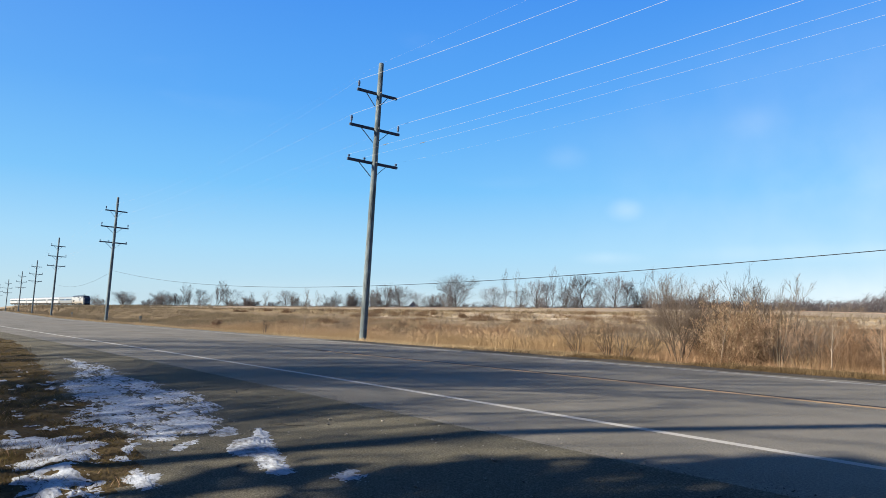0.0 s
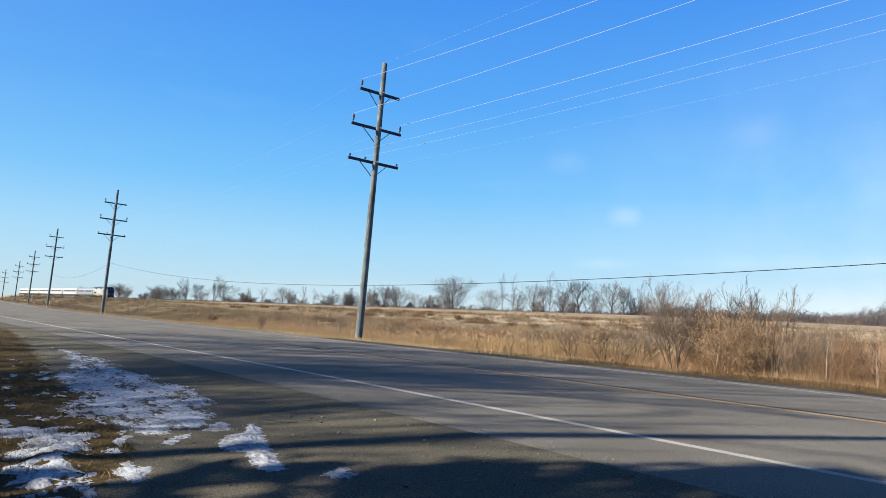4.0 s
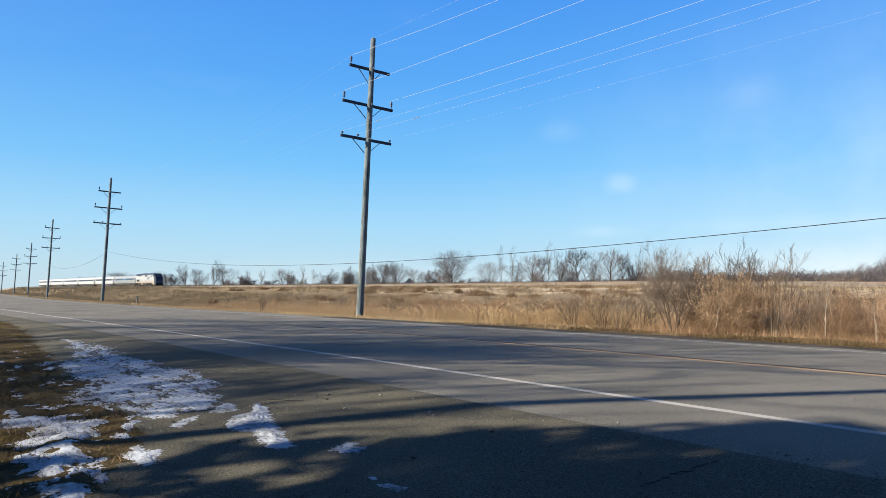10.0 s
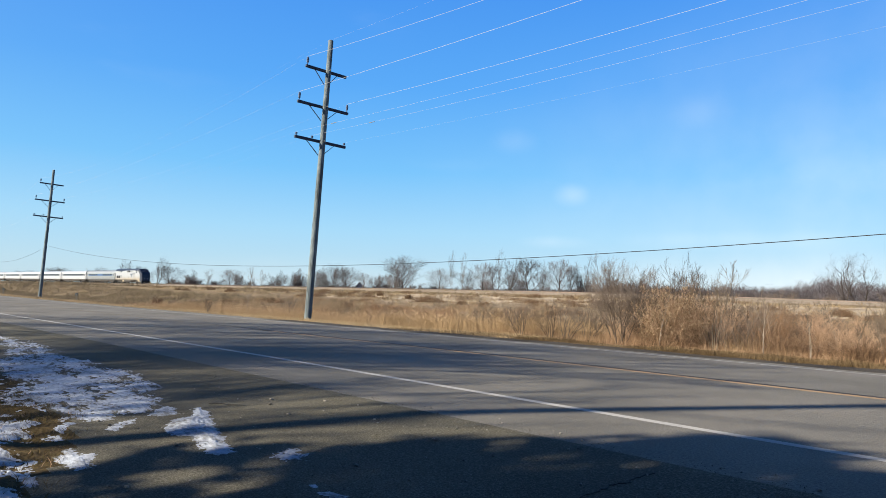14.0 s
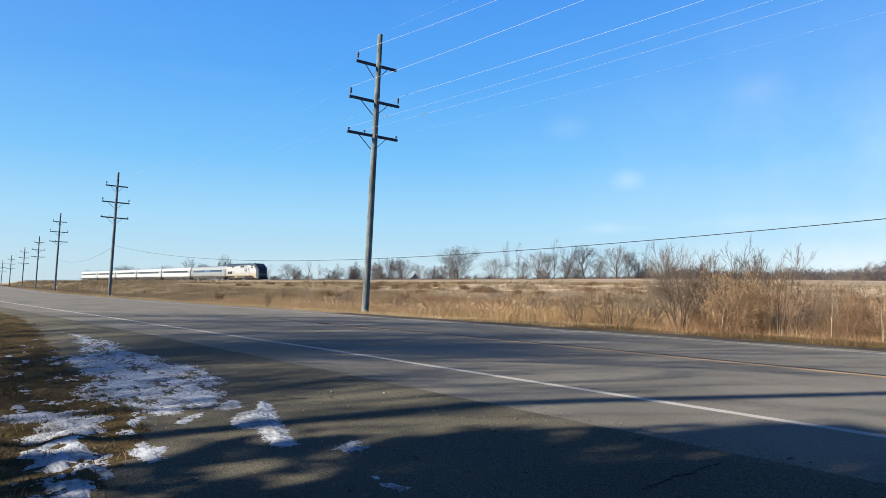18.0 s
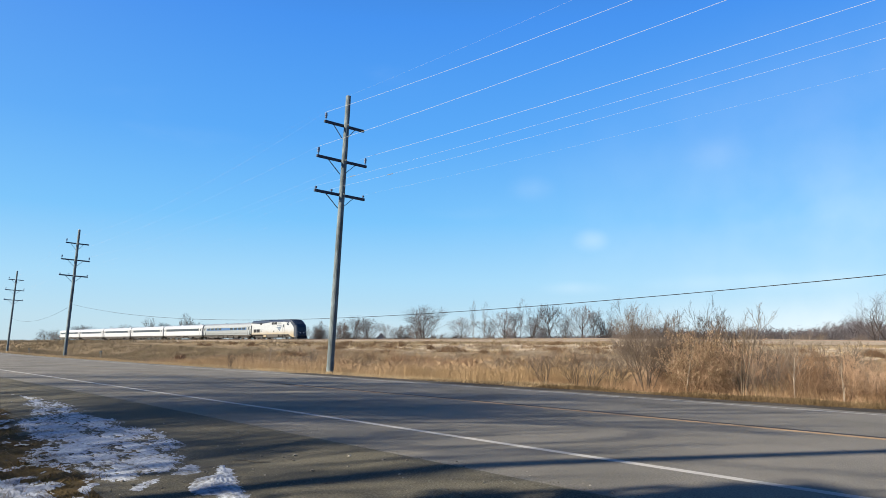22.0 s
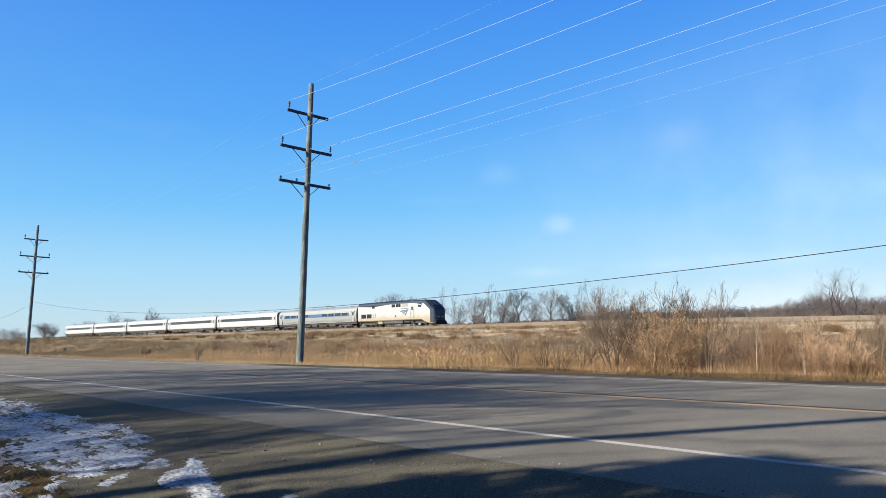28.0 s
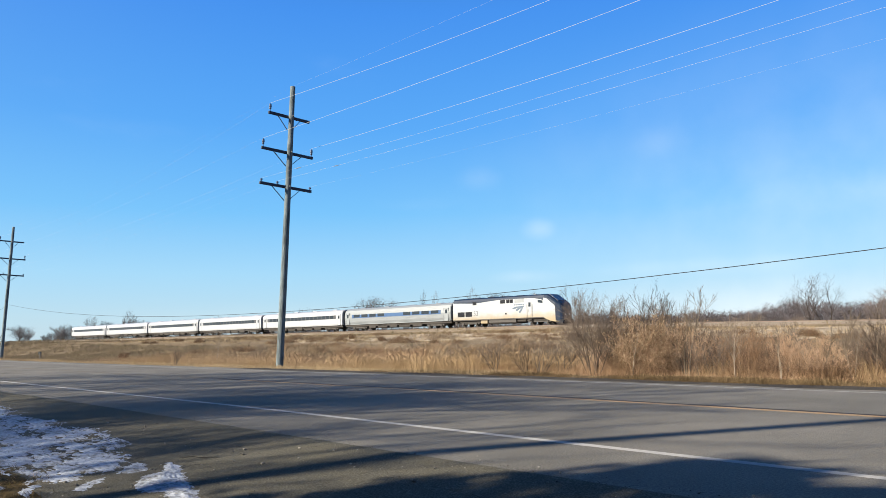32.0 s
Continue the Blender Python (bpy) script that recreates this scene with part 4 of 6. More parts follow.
    vs += [(10.56, -1.0, 0.5), (10.56, 1.0, 0.5), (10.56, -0.78, 1.82), (10.56, 0.78, 1.82), (10.56, -1.0, 1.5), (10.56, 1.0, 1.5)]
    n0 = len(vs) - 6
    fs.append((n0, n0 + 4, n0 + 2, n0 + 3, n0 + 5, n0 + 1))
    nose = part("nose_mask", (vs, fs), "loco_blue", root, "dark blue nose and windshield mask")
    for y0, y1 in ((-0.98, -0.06), (0.06, 0.98)):
        q = [(8.35, y0, 4.25), (8.35, y1, 4.25), (9.75, y1, 3.35), (9.75, y0, 3.35)]
        o = [(x + 0.05, y, z + 0.05) for x, y, z in q]
        part("windshield", (q + o, [(0, 1, 2, 3), (4, 7, 6, 5), (0, 4, 5, 1), (1, 5, 6, 2), (2, 6, 7, 3), (3, 7, 4, 0)]), "window_dark", nose, "dark windshield pane")
    for y in (-0.45, 0.45):
        part("headlight", tube([(10.5, y, 1.45), (10.60, y, 1.45)], [0.13, 0.12], 12), "wire", nose, "round headlight")
    part("pilot", loft([(9.6, 0.0), (10.45, 0.0), (10.75, 0.0)], lambda s: [(s[0], -1.35, 0.18), (s[0], -1.35 + (s[0] - 9.6) * 0.2, 0.8), (s[0], 1.35 - (s[0] - 9.6) * 0.2, 0.8), (s[0], 1.35, 0.18)]), "loco_dark", root, "black pilot plate")
    part("coupler", box(10.5, 10.95, -0.14, 0.14, 0.72, 0.98, 0.03), "underframe", root)
    for sy in (-1, 1):
        y = sy * W2
        # blue sweeps along the upper side
        rear = [(-10.25, 3.93), (-10.25, 3.78), (-8.4, 3.72), (-6.6, 3.62), (-5.2, 3.62), (-3.6, 3.74), (-2.0, 3.85), (-0.4, 3.93)]
        part("blue_band", side_panel(rear, y, 0.010), "loco_blue", root, "blue sweep along the body side")
        fore = [(4.4, 3.93), (5.4, 3.90), (6.2, 3.82), (7.0, 3.68), (7.6, 3.5), (7.6, 3.93)]
        part("blue_band", side_panel(fore, y, 0.010), "loco_blue", root, "blue sweep along the body side")
        part("cab_window", side_panel([(6.6, 3.62), (6.6, 3.22), (7.45, 3.10), (7.45, 3.46)], y, 0.022), "window_dark", root, "dark cab side window")
        door = part("cab_door", side_panel([(4.75, 3.45), (4.75, 1.35), (5.45, 1.35), (5.45, 3.45)], y, 0.02), "loco_silver", root)
        part("door_window", side_panel([(4.9, 3.3), (4.9, 2.7), (5.3, 2.7), (5.3, 3.3)], y + sy * 0.02, 0.012), "window_dark", door)
        part("door_handle", tube([(4.85, y + sy * 0.04, 1.9), (4.85, y + sy * 0.04, 2.4)], [0.02, 0.02], 5), "steel", door)
        part("handrail", tube([(4.62, y + sy * 0.07, 1.2), (4.62, y + sy * 0.07, 3.1)], [0.02, 0.02], 5), "steel", root)
        part("handrail", tube([(5.58, y + sy * 0.07, 1.2), (5.58, y + sy * 0.07, 3.1)], [0.02, 0.02], 5), "steel", root)
        for x0, x1 in ((-9.3, -7.85), (-7.65, -6.25)):
            g = part("side_grille", side_panel([(x0, 1.62), (x0, 2.36), (x1, 2.36), (x1, 1.62)], y, 0.015), "loco_dark", root, "dark louvred grille")
            for k in range(4):
                z = 1.72 + k * 0.17
                part("slat", box(x0 + 0.05, x1 - 0.05, y + sy * 0.012, y + sy * 0.03, z, z + 0.02), "loco_dark", g)
        for x0, x1, mt in ((-6.1, -5.3, "loco_dark"), (-0.45, 0.5, "loco_dark"), (0.72, 1.32, "loco_dark"), (1.38, 2.0, "loco_dark"), (2.3, 4.0, "coach_grey")):
            part("upper_vent", side_panel([(x0, 3.36), (x0, 3.88), (x1, 3.88), (x1, 3.36)], y, 0.018), mt, root, "upper side vent")
        text_part("road_number", "53", 1.05, pose(-5.45, y + sy * 0.012, 1.72, 90, 0, 0 if sy < 0 else 180), "number_grey", root)
        for k in range(3):
            pts = [(1.8 + 0.62 * k, 2.62 - 0.30 * k), (2.6 + 0.5 * k, 2.80 - 0.14 * k), (4.15, 2.88 - 0.03 * k), (3.85, 2.78 - 0.09 * k), (2.85 + 0.4 * k, 2.60 - 0.20 * k), (2.1 + 0.58 * k, 2.42 - 0.31 * k)]
            part("emblem_bar", side_panel(pts, y, 0.014), "logo_blue", root, "blue swoosh emblem")
        for k in range(6):
            part("letter_bar", side_panel([(2.2 + 0.33 * k, 2.98), (2.2 + 0.33 * k, 3.14), (2.44 + 0.33 * k, 3.14), (2.44 + 0.33 * k, 2.98)], y, 0.014), "logo_blue", root)
        part("rear_door", side_panel([(-9.95, 3.1), (-9.95, 1.3), (-9.35, 1.3), (-9.35, 3.1)], y, 0.016), "loco_silver", root)
        part("side_sill", box(-10.3, 7.6, y - sy * 0.02, y + sy * 0.02, 1.02, 1.16), "truck_grey", root, "grey side sill")
        for x in (-9.65, 5.1):
            st_ = part("step", box(x - 0.32, x + 0.32, y - sy * 0.25, y, 0.55, 0.6), "truck_grey", root)
            part("step_rung", box(x - 0.32, x + 0.32, y - sy * 0.25, y, 0.85, 0.9), "truck_grey", st_)
        part("marker_lamp", tube([(0.6, y, 1.85), (0.6, y + sy * 0.05, 1.85)], [0.14, 0.14], 10), "loco_dark", root)
    part("fuel_tank", loft([(-2.9, 0), (2.4, 0)], lambda s: [(s[0], -1.25, 0.42), (s[0], -1.42, 0.6), (s[0], -1.42, 1.1), (s[0], 1.42, 1.1), (s[0], 1.42, 0.6), (s[0], 1.25, 0.42)]), "truck_grey", root, "grey fuel tank")
    part("battery_box", box(-4.6, -3.2, -1.4, 1.4, 0.5, 1.1, 0.05), "loco_silver", root)
    part("air_tank", tube([(2.7, -1.15, 0.75), (4.2, -1.15, 0.75)], [0.2, 0.2], 10), "underframe", root)
    part("frame", box(-10.2, 9.5, -1.2, 1.2, 0.66, 1.12), "underframe", root, "dark underframe")
    bogie(root, -7.1, 2, 2.8, 0.5, "truck_grey")
    bogie(root, 6.6, 2, 2.8, 0.5, "truck_grey")
    part("gangway", box(-10.75, -10.3, -0.7, 0.7, 1.1, 3.5, 0.03), "loco_dark", root, "dark end diaphragm")
    return root


def coach(kind):
    """A 25.9 m coach with its origin in the middle at rail height."""
    grey = kind == "grey"
    body_mat = "coach_grey" if grey else "coach_alu"
    root = thing("passenger_coach", "ribbed grey passenger coach with a blue window band" if grey else "bright white-silver passenger coach with a dark window band", "railway coach", "coaches of the train")
    L = 12.62
    if grey:
        prof = [(-1.38, 1.16), (-1.5, 1.6), (-1.55, 2.3), (-1.48, 2.95), (-1.3, 3.4), (-0.95, 3.68), (-0.45, 3.8), (0.45, 3.8), (0.95, 3.68), (1.3, 3.4), (1.48, 2.95), (1.55, 2.3), (1.5, 1.6), (1.38, 1.16)]
    else:
        prof = [(-1.5, 1.14), (-1.53, 1.25), (-1.53, 3.0), (-1.46, 3.3), (-1.22, 3.56), (-0.8, 3.72), (-0.35, 3.78), (0.35, 3.78), (0.8, 3.72), (1.22, 3.56), (1.46, 3.3), (1.53, 3.0), (1.53, 1.25), (1.5, 1.14)]
    st = [(-L, 0.97), (-L + 0.12, 1.0), (0, 1.0), (L - 0.12, 1.0), (L, 0.97)]
    part("body", loft(st, lambda s: [(s[0], y * s[1], 1.0 + (z - 1.0) * s[1]) for y, z in prof]), body_mat, root, smooth=False)
    for sy in (-1, 1):
        y = sy * (1.545 if grey else 1.53)
        z0, z1 = (2.22, 2.72) if grey else (2.22, 2.78)
        if grey:
            y = sy * 1.525
            part("window_band", side_panel([(-10.6, 2.14), (-10.6, 2.70), (10.6, 2.70), (10.6, 2.14)], y, 0.035), "stripe_blue", root, "blue window band")
        else:
            part("window_band", side_panel([(-10.9, 2.18), (-10.9, 2.80), (10.9, 2.80), (10.9, 2.18)], y, 0.012), "coach_stripe", root, "dark window band")
        n = 10 if grey else 17
        for k in range(n):
            if grey and k in (4, 5):
                continue
            w = 1.62 if grey else 0.98
            xc = -10.3 + w / 2 + 0.15 + k * ((20.6 - w - 0.3) / (n - 1))
            part("window", side_panel([(xc - w / 2, z0 + 0.02), (xc - w / 2, z1), (xc + w / 2, z1), (xc + w / 2, z0 + 0.02)], y, 0.045 if grey else 0.022), "window_dark", root, "dark glazed window")
        for xd in (-11.75, 11.75):
            yd = sy * (1.47 if grey else 1.53)
            door = part("door", side_panel([(xd - 0.42, 1.1), (xd - 0.42, 3.0), (xd + 0.42, 3.0), (xd + 0.42, 1.1)], yd, 0.02 if not grey else 0.07), body_mat, root)
            part("door_window", side_panel([(xd - 0.2, 2.2), (xd - 0.2, 2.75), (xd + 0.2, 2.75), (xd + 0.2, 2.2)], yd, 0.035 if not grey else 0.085), "window_dark", door)
            for dx in (-0.5, 0.5):
                part("door_gap", side_panel([(xd + dx - 0.025, 1.1), (xd + dx - 0.025, 3.0), (xd + dx + 0.025, 3.0), (xd + dx + 0.025, 1.1)], yd, 0.014 if not grey else 0.06), "coach_stripe", root)
            for k in range(2):
                part("step", box(xd - 0.4, xd + 0.4, min(sy * 1.2, sy * 1.45), max(sy * 1.2, sy * 1.45), 0.45 + 0.27 * k, 0.49 + 0.27 * k), "underframe", root)
        part("skirt", box(-12.5, 12.5, min(sy * 1.40, sy * 1.47), max(sy * 1.40, sy * 1.47), 1.06, 1.18), body_mat, root)
        if grey:
            for k in range(5):
                z = 1.25 + 0.15 * k
                part("side_rib", box(-12.5, 12.5, min(sy * 1.4, sy * (1.47 + 0.016 * k)), max(sy * 1.4, sy * (1.47 + 0.016 * k)), z, z + 0.035), body_mat, root)
    for x0, x1, w in ((-6.4, -4.6, 1.35), (-4.2, -1.8, 1.3), (-1.2, 0.6, 1.38), (1.0, 3.6, 1.3), (4.2, 6.3, 1.35)):
        part("equipment_box", box(x0, x1, -w, w, 0.40, 1.16, 0.05), "underframe", root)
    part("frame", box(-12.6, 12.6, -1.3, 1.3, 0.72, 1.17), "underframe", root)
    for k in range(4):
        x = -9 + 6 * k
        part("roof_vent", box(x - 0.6, x + 0.6, -0.35, 0.35, 3.72, 3.88, 0.04), body_mat, root)
    for x0, x1 in ((-13.0, -12.6), (12.6, 13.0)):
        part("diaphragm", box(x0, x1, -1.05, 1.05, 0.95, 3.5, 0.02), "loco_dark", root, "dark end diaphragm")
    bogie(root, -9.05, 2, 2.6, 0.46, "truck_grey")
    bogie(root, 9.05, 2, 2.6, 0.46, "truck_grey")
    return root


engine = locomotive()
for ob in engine.children:
    ob.matrix_basis = Matrix.Diagonal((0.92, 0.97, 0.935, 1)) @ ob.matrix_basis
coaches = [coach("grey"), coach("white")]
for k in range(4):
    coaches.append(copy_thing(coaches[1], Matrix.Identity(4)))
# metres from the nose back to each vehicle's middle
TRAIN = [(engine, 10.9)] + [(c, 20.55 + 13.0 + 26.0 * k) for k, c in enumerate(coaches)]
NOSE = [(0, 335.1), (2, 314.7), (4, 295.1), (6, 276.1), (8, 257.7), (10, 239.7), (12, 221.9), (14, 204.1), (16, 186.4), (18, 168.6), (20, 150.8), (22, 133.1), (24, 115.7), (26, 98.7), (28, 82.5),
        (30, 67.9), (32, 55.0)]


def motions():
    for ob, back in TRAIN:
        walk(ob, [(t, Matrix.Translation(rail_point(s + back, RAIL_W, RAIL_Z)) @ pose(0, 0, 0, 0, 0, 2.2)) for t, s in NOSE])


# ---- plants ----
def woody(seed, height, stems=1, lean=0.08, bare=0.22, angle=44, up=0.12, kids=(9, 7, 6, 5), ratio=(0.62, 0.58, 0.62, 0.85), trunk_r=0.016, twig_r=0.008, crook=0.10, foot=0.03):
    """A leafless woody plant whose limbs fork off all round their parent: (thick, fine) geometry, foot at the origin, height metres tall."""
    rnd = random.Random(seed)
    thick, fine = [], ([], [])
    last = len(kids)

    def twig(p, d, length, r):
        a = d.orthogonal().normalized()
        b = d.cross(a)
        tip = p + (d + Vector((rnd.gauss(0, 0.1), rnd.gauss(0, 0.1), rnd.gauss(0.05, 0.08)))) * length
        vs, fs = fine
        k = len(vs)
        for th in (0.0, 2.09, 4.19):
            vs.append(tuple(p + (a * math.cos(th) + b * math.sin(th)) * r))
        vs.append(tuple(tip))
        fs += [(k, k + 1, k + 3), (k + 1, k + 2, k + 3), (k + 2, k, k + 3)]

    def branch(p, d, length, r, level):
        if level == last:
            twig(p, d, length, r)
            return
        n = (5, 4, 3, 2)[min(level, 3)]
        pts, rad, dd = [p.copy()], [r], d.copy()
        for k in range(n):
            dd = (dd + Vector((rnd.gauss(0, crook), rnd.gauss(0, crook), rnd.gauss(0.05, crook * 0.6)))).normalized()
            pts.append(pts[-1] + dd * (length / n))
            rad.append(max(twig_r, r * (1 - 0.82 * (k + 1) / n)))
        geo = tube(pts, rad, (6, 4, 3, 3)[min(level, 3)], cap=False)
        if level < 2:
            thick.append(geo)
        else:
            k = len(fine[0])
            fine[0].extend(geo[0])
            fine[1].extend([tuple(i + k for i in q) for q in geo[1]])
        m = kids[level]
        turn = rnd.uniform(0, 6.28)
        low = bare if level == 0 else 0.16
        for k in range(m):
            t = low + (1 - low) * (k + rnd.random()) / m
            i = min(n - 1, int(t * n))
            q = pts[i].lerp(pts[i + 1], t * n - i)
            axis = (pts[i + 1] - pts[i]).normalized()
            a = axis.orthogonal().normalized()
            b = axis.cross(a)
            az = turn + 2.4 * k + rnd.gauss(0, 0.35)
            off = radians(angle) * rnd.uniform(0.65, 1.3)
            nd = axis * math.cos(off) + (a * math.cos(az) + b * math.sin(az)) * math.sin(off)
            nd.z += up * rnd.uniform(0.4, 1.6)
            branch(q, nd.normalized(), length * ratio[level] * (1.2 - 0.6 * t) * rnd.uniform(0.7, 1.2), max(twig_r, r * (1 - 0.75 * t) * 0.55), level + 1)

    for e in range(stems):
        az = 2.4 * e + rnd.uniform(-0.5, 0.5)
        tilt = lean * rnd.uniform(0.25, 1.25)
        o = Vector((math.cos(az), math.sin(az), 0)) * (0.0 if stems == 1 else rnd.uniform(0.2, 1) * foot * height)
        branch(o - Vector((0, 0, 0.1)), Vector((math.cos(az) * tilt, math.sin(az) * tilt, 1)).normalized(), height * rnd.uniform(0.7, 1.0), height * trunk_r / math.sqrt(stems), 0)
    th, fi = join(*thick), fine
    k = height / max(v[2] for v in fi[0])
    return tuple(([(x * k, y * k, z * k) for x, y, z in g[0]], g[1]) for g in (th, fi))


def bare_tree(name, seed, height, label, category, group, mats=("bark", "twig"), **kw):
    root = thing(name, label, category, group)
    th, fi = woody(seed, height, **kw)
    part("trunk", th, mats[0], root)
    part("crown", fi, mats[1], root)
    return root


def crown_width(ob):
    """How broad a plant's crown is: twice the reach that most of its twigs keep within."""
    co = np.array([v.co for v in ob.children[1].data.vertices])
    return 2 * float(np.quantile(np.hypot(co[:, 0], co[:, 1]), 0.93))


def spot(az, dist):
    """Degrees from the far end of the road towards the railway, and metres from the eye."""
    a = radians(az)
    return -dist * math.cos(a), dist * math.sin(a)


def put(src, used, x, y, scale, turn):
    z = ground_z(x, y)
    m = Matrix.Translation((x, y, z)) @ pose(0, 0, 0, 0, 0, turn)
    if not used:
        src.scale = (scale,) * 3
        src.matrix_basis = m @ Matrix.Diagonal((scale, scale, scale, 1))
        return src
    ob = copy_thing(src, m)
    ob.scale = (scale,) * 3
    return ob


TREE_GROUP = "bare trees behind the railway"
FAR_TREE = ("trunk_far", "twig_far")
tree_kinds = {
    "round": bare_tree("bare_tree", 11, 10.0, "leafless grey-brown tree with a round twiggy crown behind the railway", "tree", TREE_GROUP, FAR_TREE, bare=0.16, angle=40, up=0.2, kids=(14, 9, 8), ratio=(0.62, 0.6, 0.75), trunk_r=0.017, twig_r=0.015),
    "oak": bare_tree("bare_tree", 12, 10.0, "leafless tree with a dark trunk and spreading limbs behind the railway", "tree", TREE_GROUP, FAR_TREE, stems=2, lean=0.22, bare=0.25, angle=36, up=0.16, kids=(9, 8, 8), ratio=(0.62, 0.6, 0.75), trunk_r=0.026, twig_r=0.014, crook=0.15),
    "airy": bare_tree("bare_tree", 18, 10.0, "leafless tree with an airy spreading crown behind the railway", "tree", TREE_GROUP, FAR_TREE, stems=2, lean=0.2, bare=0.3, angle=38, kids=(8, 6, 5), ratio=(0.6, 0.6, 0.7), trunk_r=0.02, twig_r=0.007, crook=0.12),
    "clump": bare_tree("bare_tree", 13, 10.0, "leafless many-stemmed tree fanning from its foot behind the railway", "tree", TREE_GROUP, FAR_TREE, stems=7, lean=0.5, bare=0.2, angle=26, up=0.16, kids=(9, 7, 7), ratio=(0.55, 0.65, 0.8), trunk_r=0.022, twig_r=0.013),
    "slim": bare_tree("bare_tree", 14, 10.0, "tall slim pale leafless tree behind the railway", "tree", TREE_GROUP, ("twig_slim", "twig_slim"), stems=2, lean=0.07, bare=0.3, angle=26, up=0.3, kids=(10, 5, 4), ratio=(0.36, 0.55, 0.8), trunk_r=0.010, twig_r=0.008),
    "dense": bare_tree("bare_tree", 15, 10.0, "dense dark-twigged leafless tree behind the railway", "tree", TREE_GROUP, ("trunk_far", "twig_dense"), stems=4, lean=0.4, bare=0.08, angle=38, kids=(10, 8, 8), ratio=(0.6, 0.6, 0.75), trunk_r=0.02, twig_r=0.017),
    "shrub": bare_tree("shrub", 16, 10.0, "low leafless shrub in the hedge behind the railway", "shrub", "hedge shrubs behind the railway", ("twig_dense", "twig_dense"), stems=7, lean=0.75, bare=0.05, angle=45, kids=(6, 5, 6), ratio=(0.6, 0.65, 0.9), trunk_r=0.02, twig_r=0.022),
}
tree_wide = {k: crown_width(ob) for k, ob in tree_kinds.items()}
tree_used = set()
# kind, azimuth, slope up to the top, breadth as a slope, distance across to the row
TREES = [("shrub", 11.8, 0.0181, 0.018, 112), ("round", 13.4, 0.0254, 0.023, 110), ("slim", 15.5, 0.0231, 0.013, 106), ("slim", 16.0, 0.0277, 0.015, 118), ("clump", 17.1, 0.0276, 0.027, 105), ("oak", 18.0, 0.039, 0.022, 108),
         ("round", 18.8, 0.0308, 0.020, 112), ("oak", 19.9, 0.0454, 0.021, 105), ("round", 20.7, 0.0333, 0.030, 112), ("oak", 22.2, 0.0312, 0.012, 118), ("slim", 23.3, 0.0318, 0.014, 108), ("round", 25.0, 0.0327, 0.024, 115),
         ("clump", 25.5, 0.0290, 0.018, 110), ("slim", 26.6, 0.0373, 0.012, 106), ("slim", 27.2, 0.0335, 0.010, 116), ("dense", 28.5, 0.0337, 0.028, 108), ("dense", 30.0, 0.0367, 0.026, 112), ("round", 31.3, 0.035, 0.020, 112),
         ("oak", 32.5, 0.0478, 0.022, 106), ("round", 33.6, 0.0437, 0.026, 108), ("round", 34.9, 0.035, 0.018, 104), ("clump", 36.0, 0.0377, 0.022, 106), ("round", 37.7, 0.050, 0.034, 112), ("round", 38.0, 0.0610, 0.046, 106),
         ("shrub", 39.5, 0.0238, 0.016, 104), ("round", 40.9, 0.0450, 0.034, 108), ("slim", 41.7, 0.0700, 0.011, 106), ("slim", 42.5, 0.0690, 0.010, 110), ("round", 42.9, 0.042, 0.026, 112), ("round", 44.1, 0.0556, 0.030, 108), ("round", 45.0, 0.0535, 0.024, 106),
         ("slim", 45.3, 0.0745, 0.012, 112), ("oak", 46.1, 0.0635, 0.040, 106), ("round", 47.7, 0.0640, 0.042, 104), ("round", 48.6, 0.0455, 0.022, 112), ("shrub", 48.9, 0.0382, 0.018, 110), ("round", 50.0, 0.0630, 0.040, 105),
         ("round", 51.0, 0.055, 0.024, 112), ("clump", 51.7, 0.0492, 0.020, 108), ("slim", 52.2, 0.0648, 0.014, 104), ("round", 53.9, 0.041, 0.024, 114), ("round", 55.8, 0.039, 0.022, 116),
         ("airy", 69.7, 0.0735, 0.058, 108), ("airy", 70.7, 0.0765, 0.062, 112), ("clump", 73.6, 0.050, 0.03, 112), ("round", 74.6, 0.058, 0.034, 108), ("round", 76.2, 0.055, 0.034, 110), ("clump", 78.0, 0.05, 0.03, 108)]
hedge = random.Random(8)
for _ in range(58):
    TREES.append((hedge.choice(("shrub", "shrub", "shrub", "clump")), hedge.uniform(11, 56), hedge.uniform(0.015, 0.026), hedge.uniform(0.012, 0.026), hedge.uniform(98, 125)))
for _ in range(34):
    TREES.append(("shrub", hedge.uniform(54, 84), hedge.uniform(0.024, 0.030), hedge.uniform(0.02, 0.035), hedge.uniform(105, 150)))
for _ in range(12):
    TREES.append((hedge.choice(("round", "round", "clump", "dense")), hedge.uniform(27, 56), hedge.uniform(0.030, 0.044), hedge.uniform(0.02, 0.032), hedge.uniform(110, 140)))
rnd = random.Random(5)
for kind, az, el, wide, across in TREES:
    dist = across / math.sin(radians(az) + TURN)
    x, y = spot(az, dist)
    tall = max(2.0, 0.9 + el * dist - ground_z(x, y))
    ob = put(tree_kinds[kind], kind in tree_used, x, y, tall / 10.0, rnd.uniform(0, 360))
    broad = min(max(wide * dist / tree_wide[kind], 0.45 * tall / 10.0), 1.9 * tall / 10.0)
    ob.scale = (broad, broad, tall / 10.0)
    tree_used.add(kind)

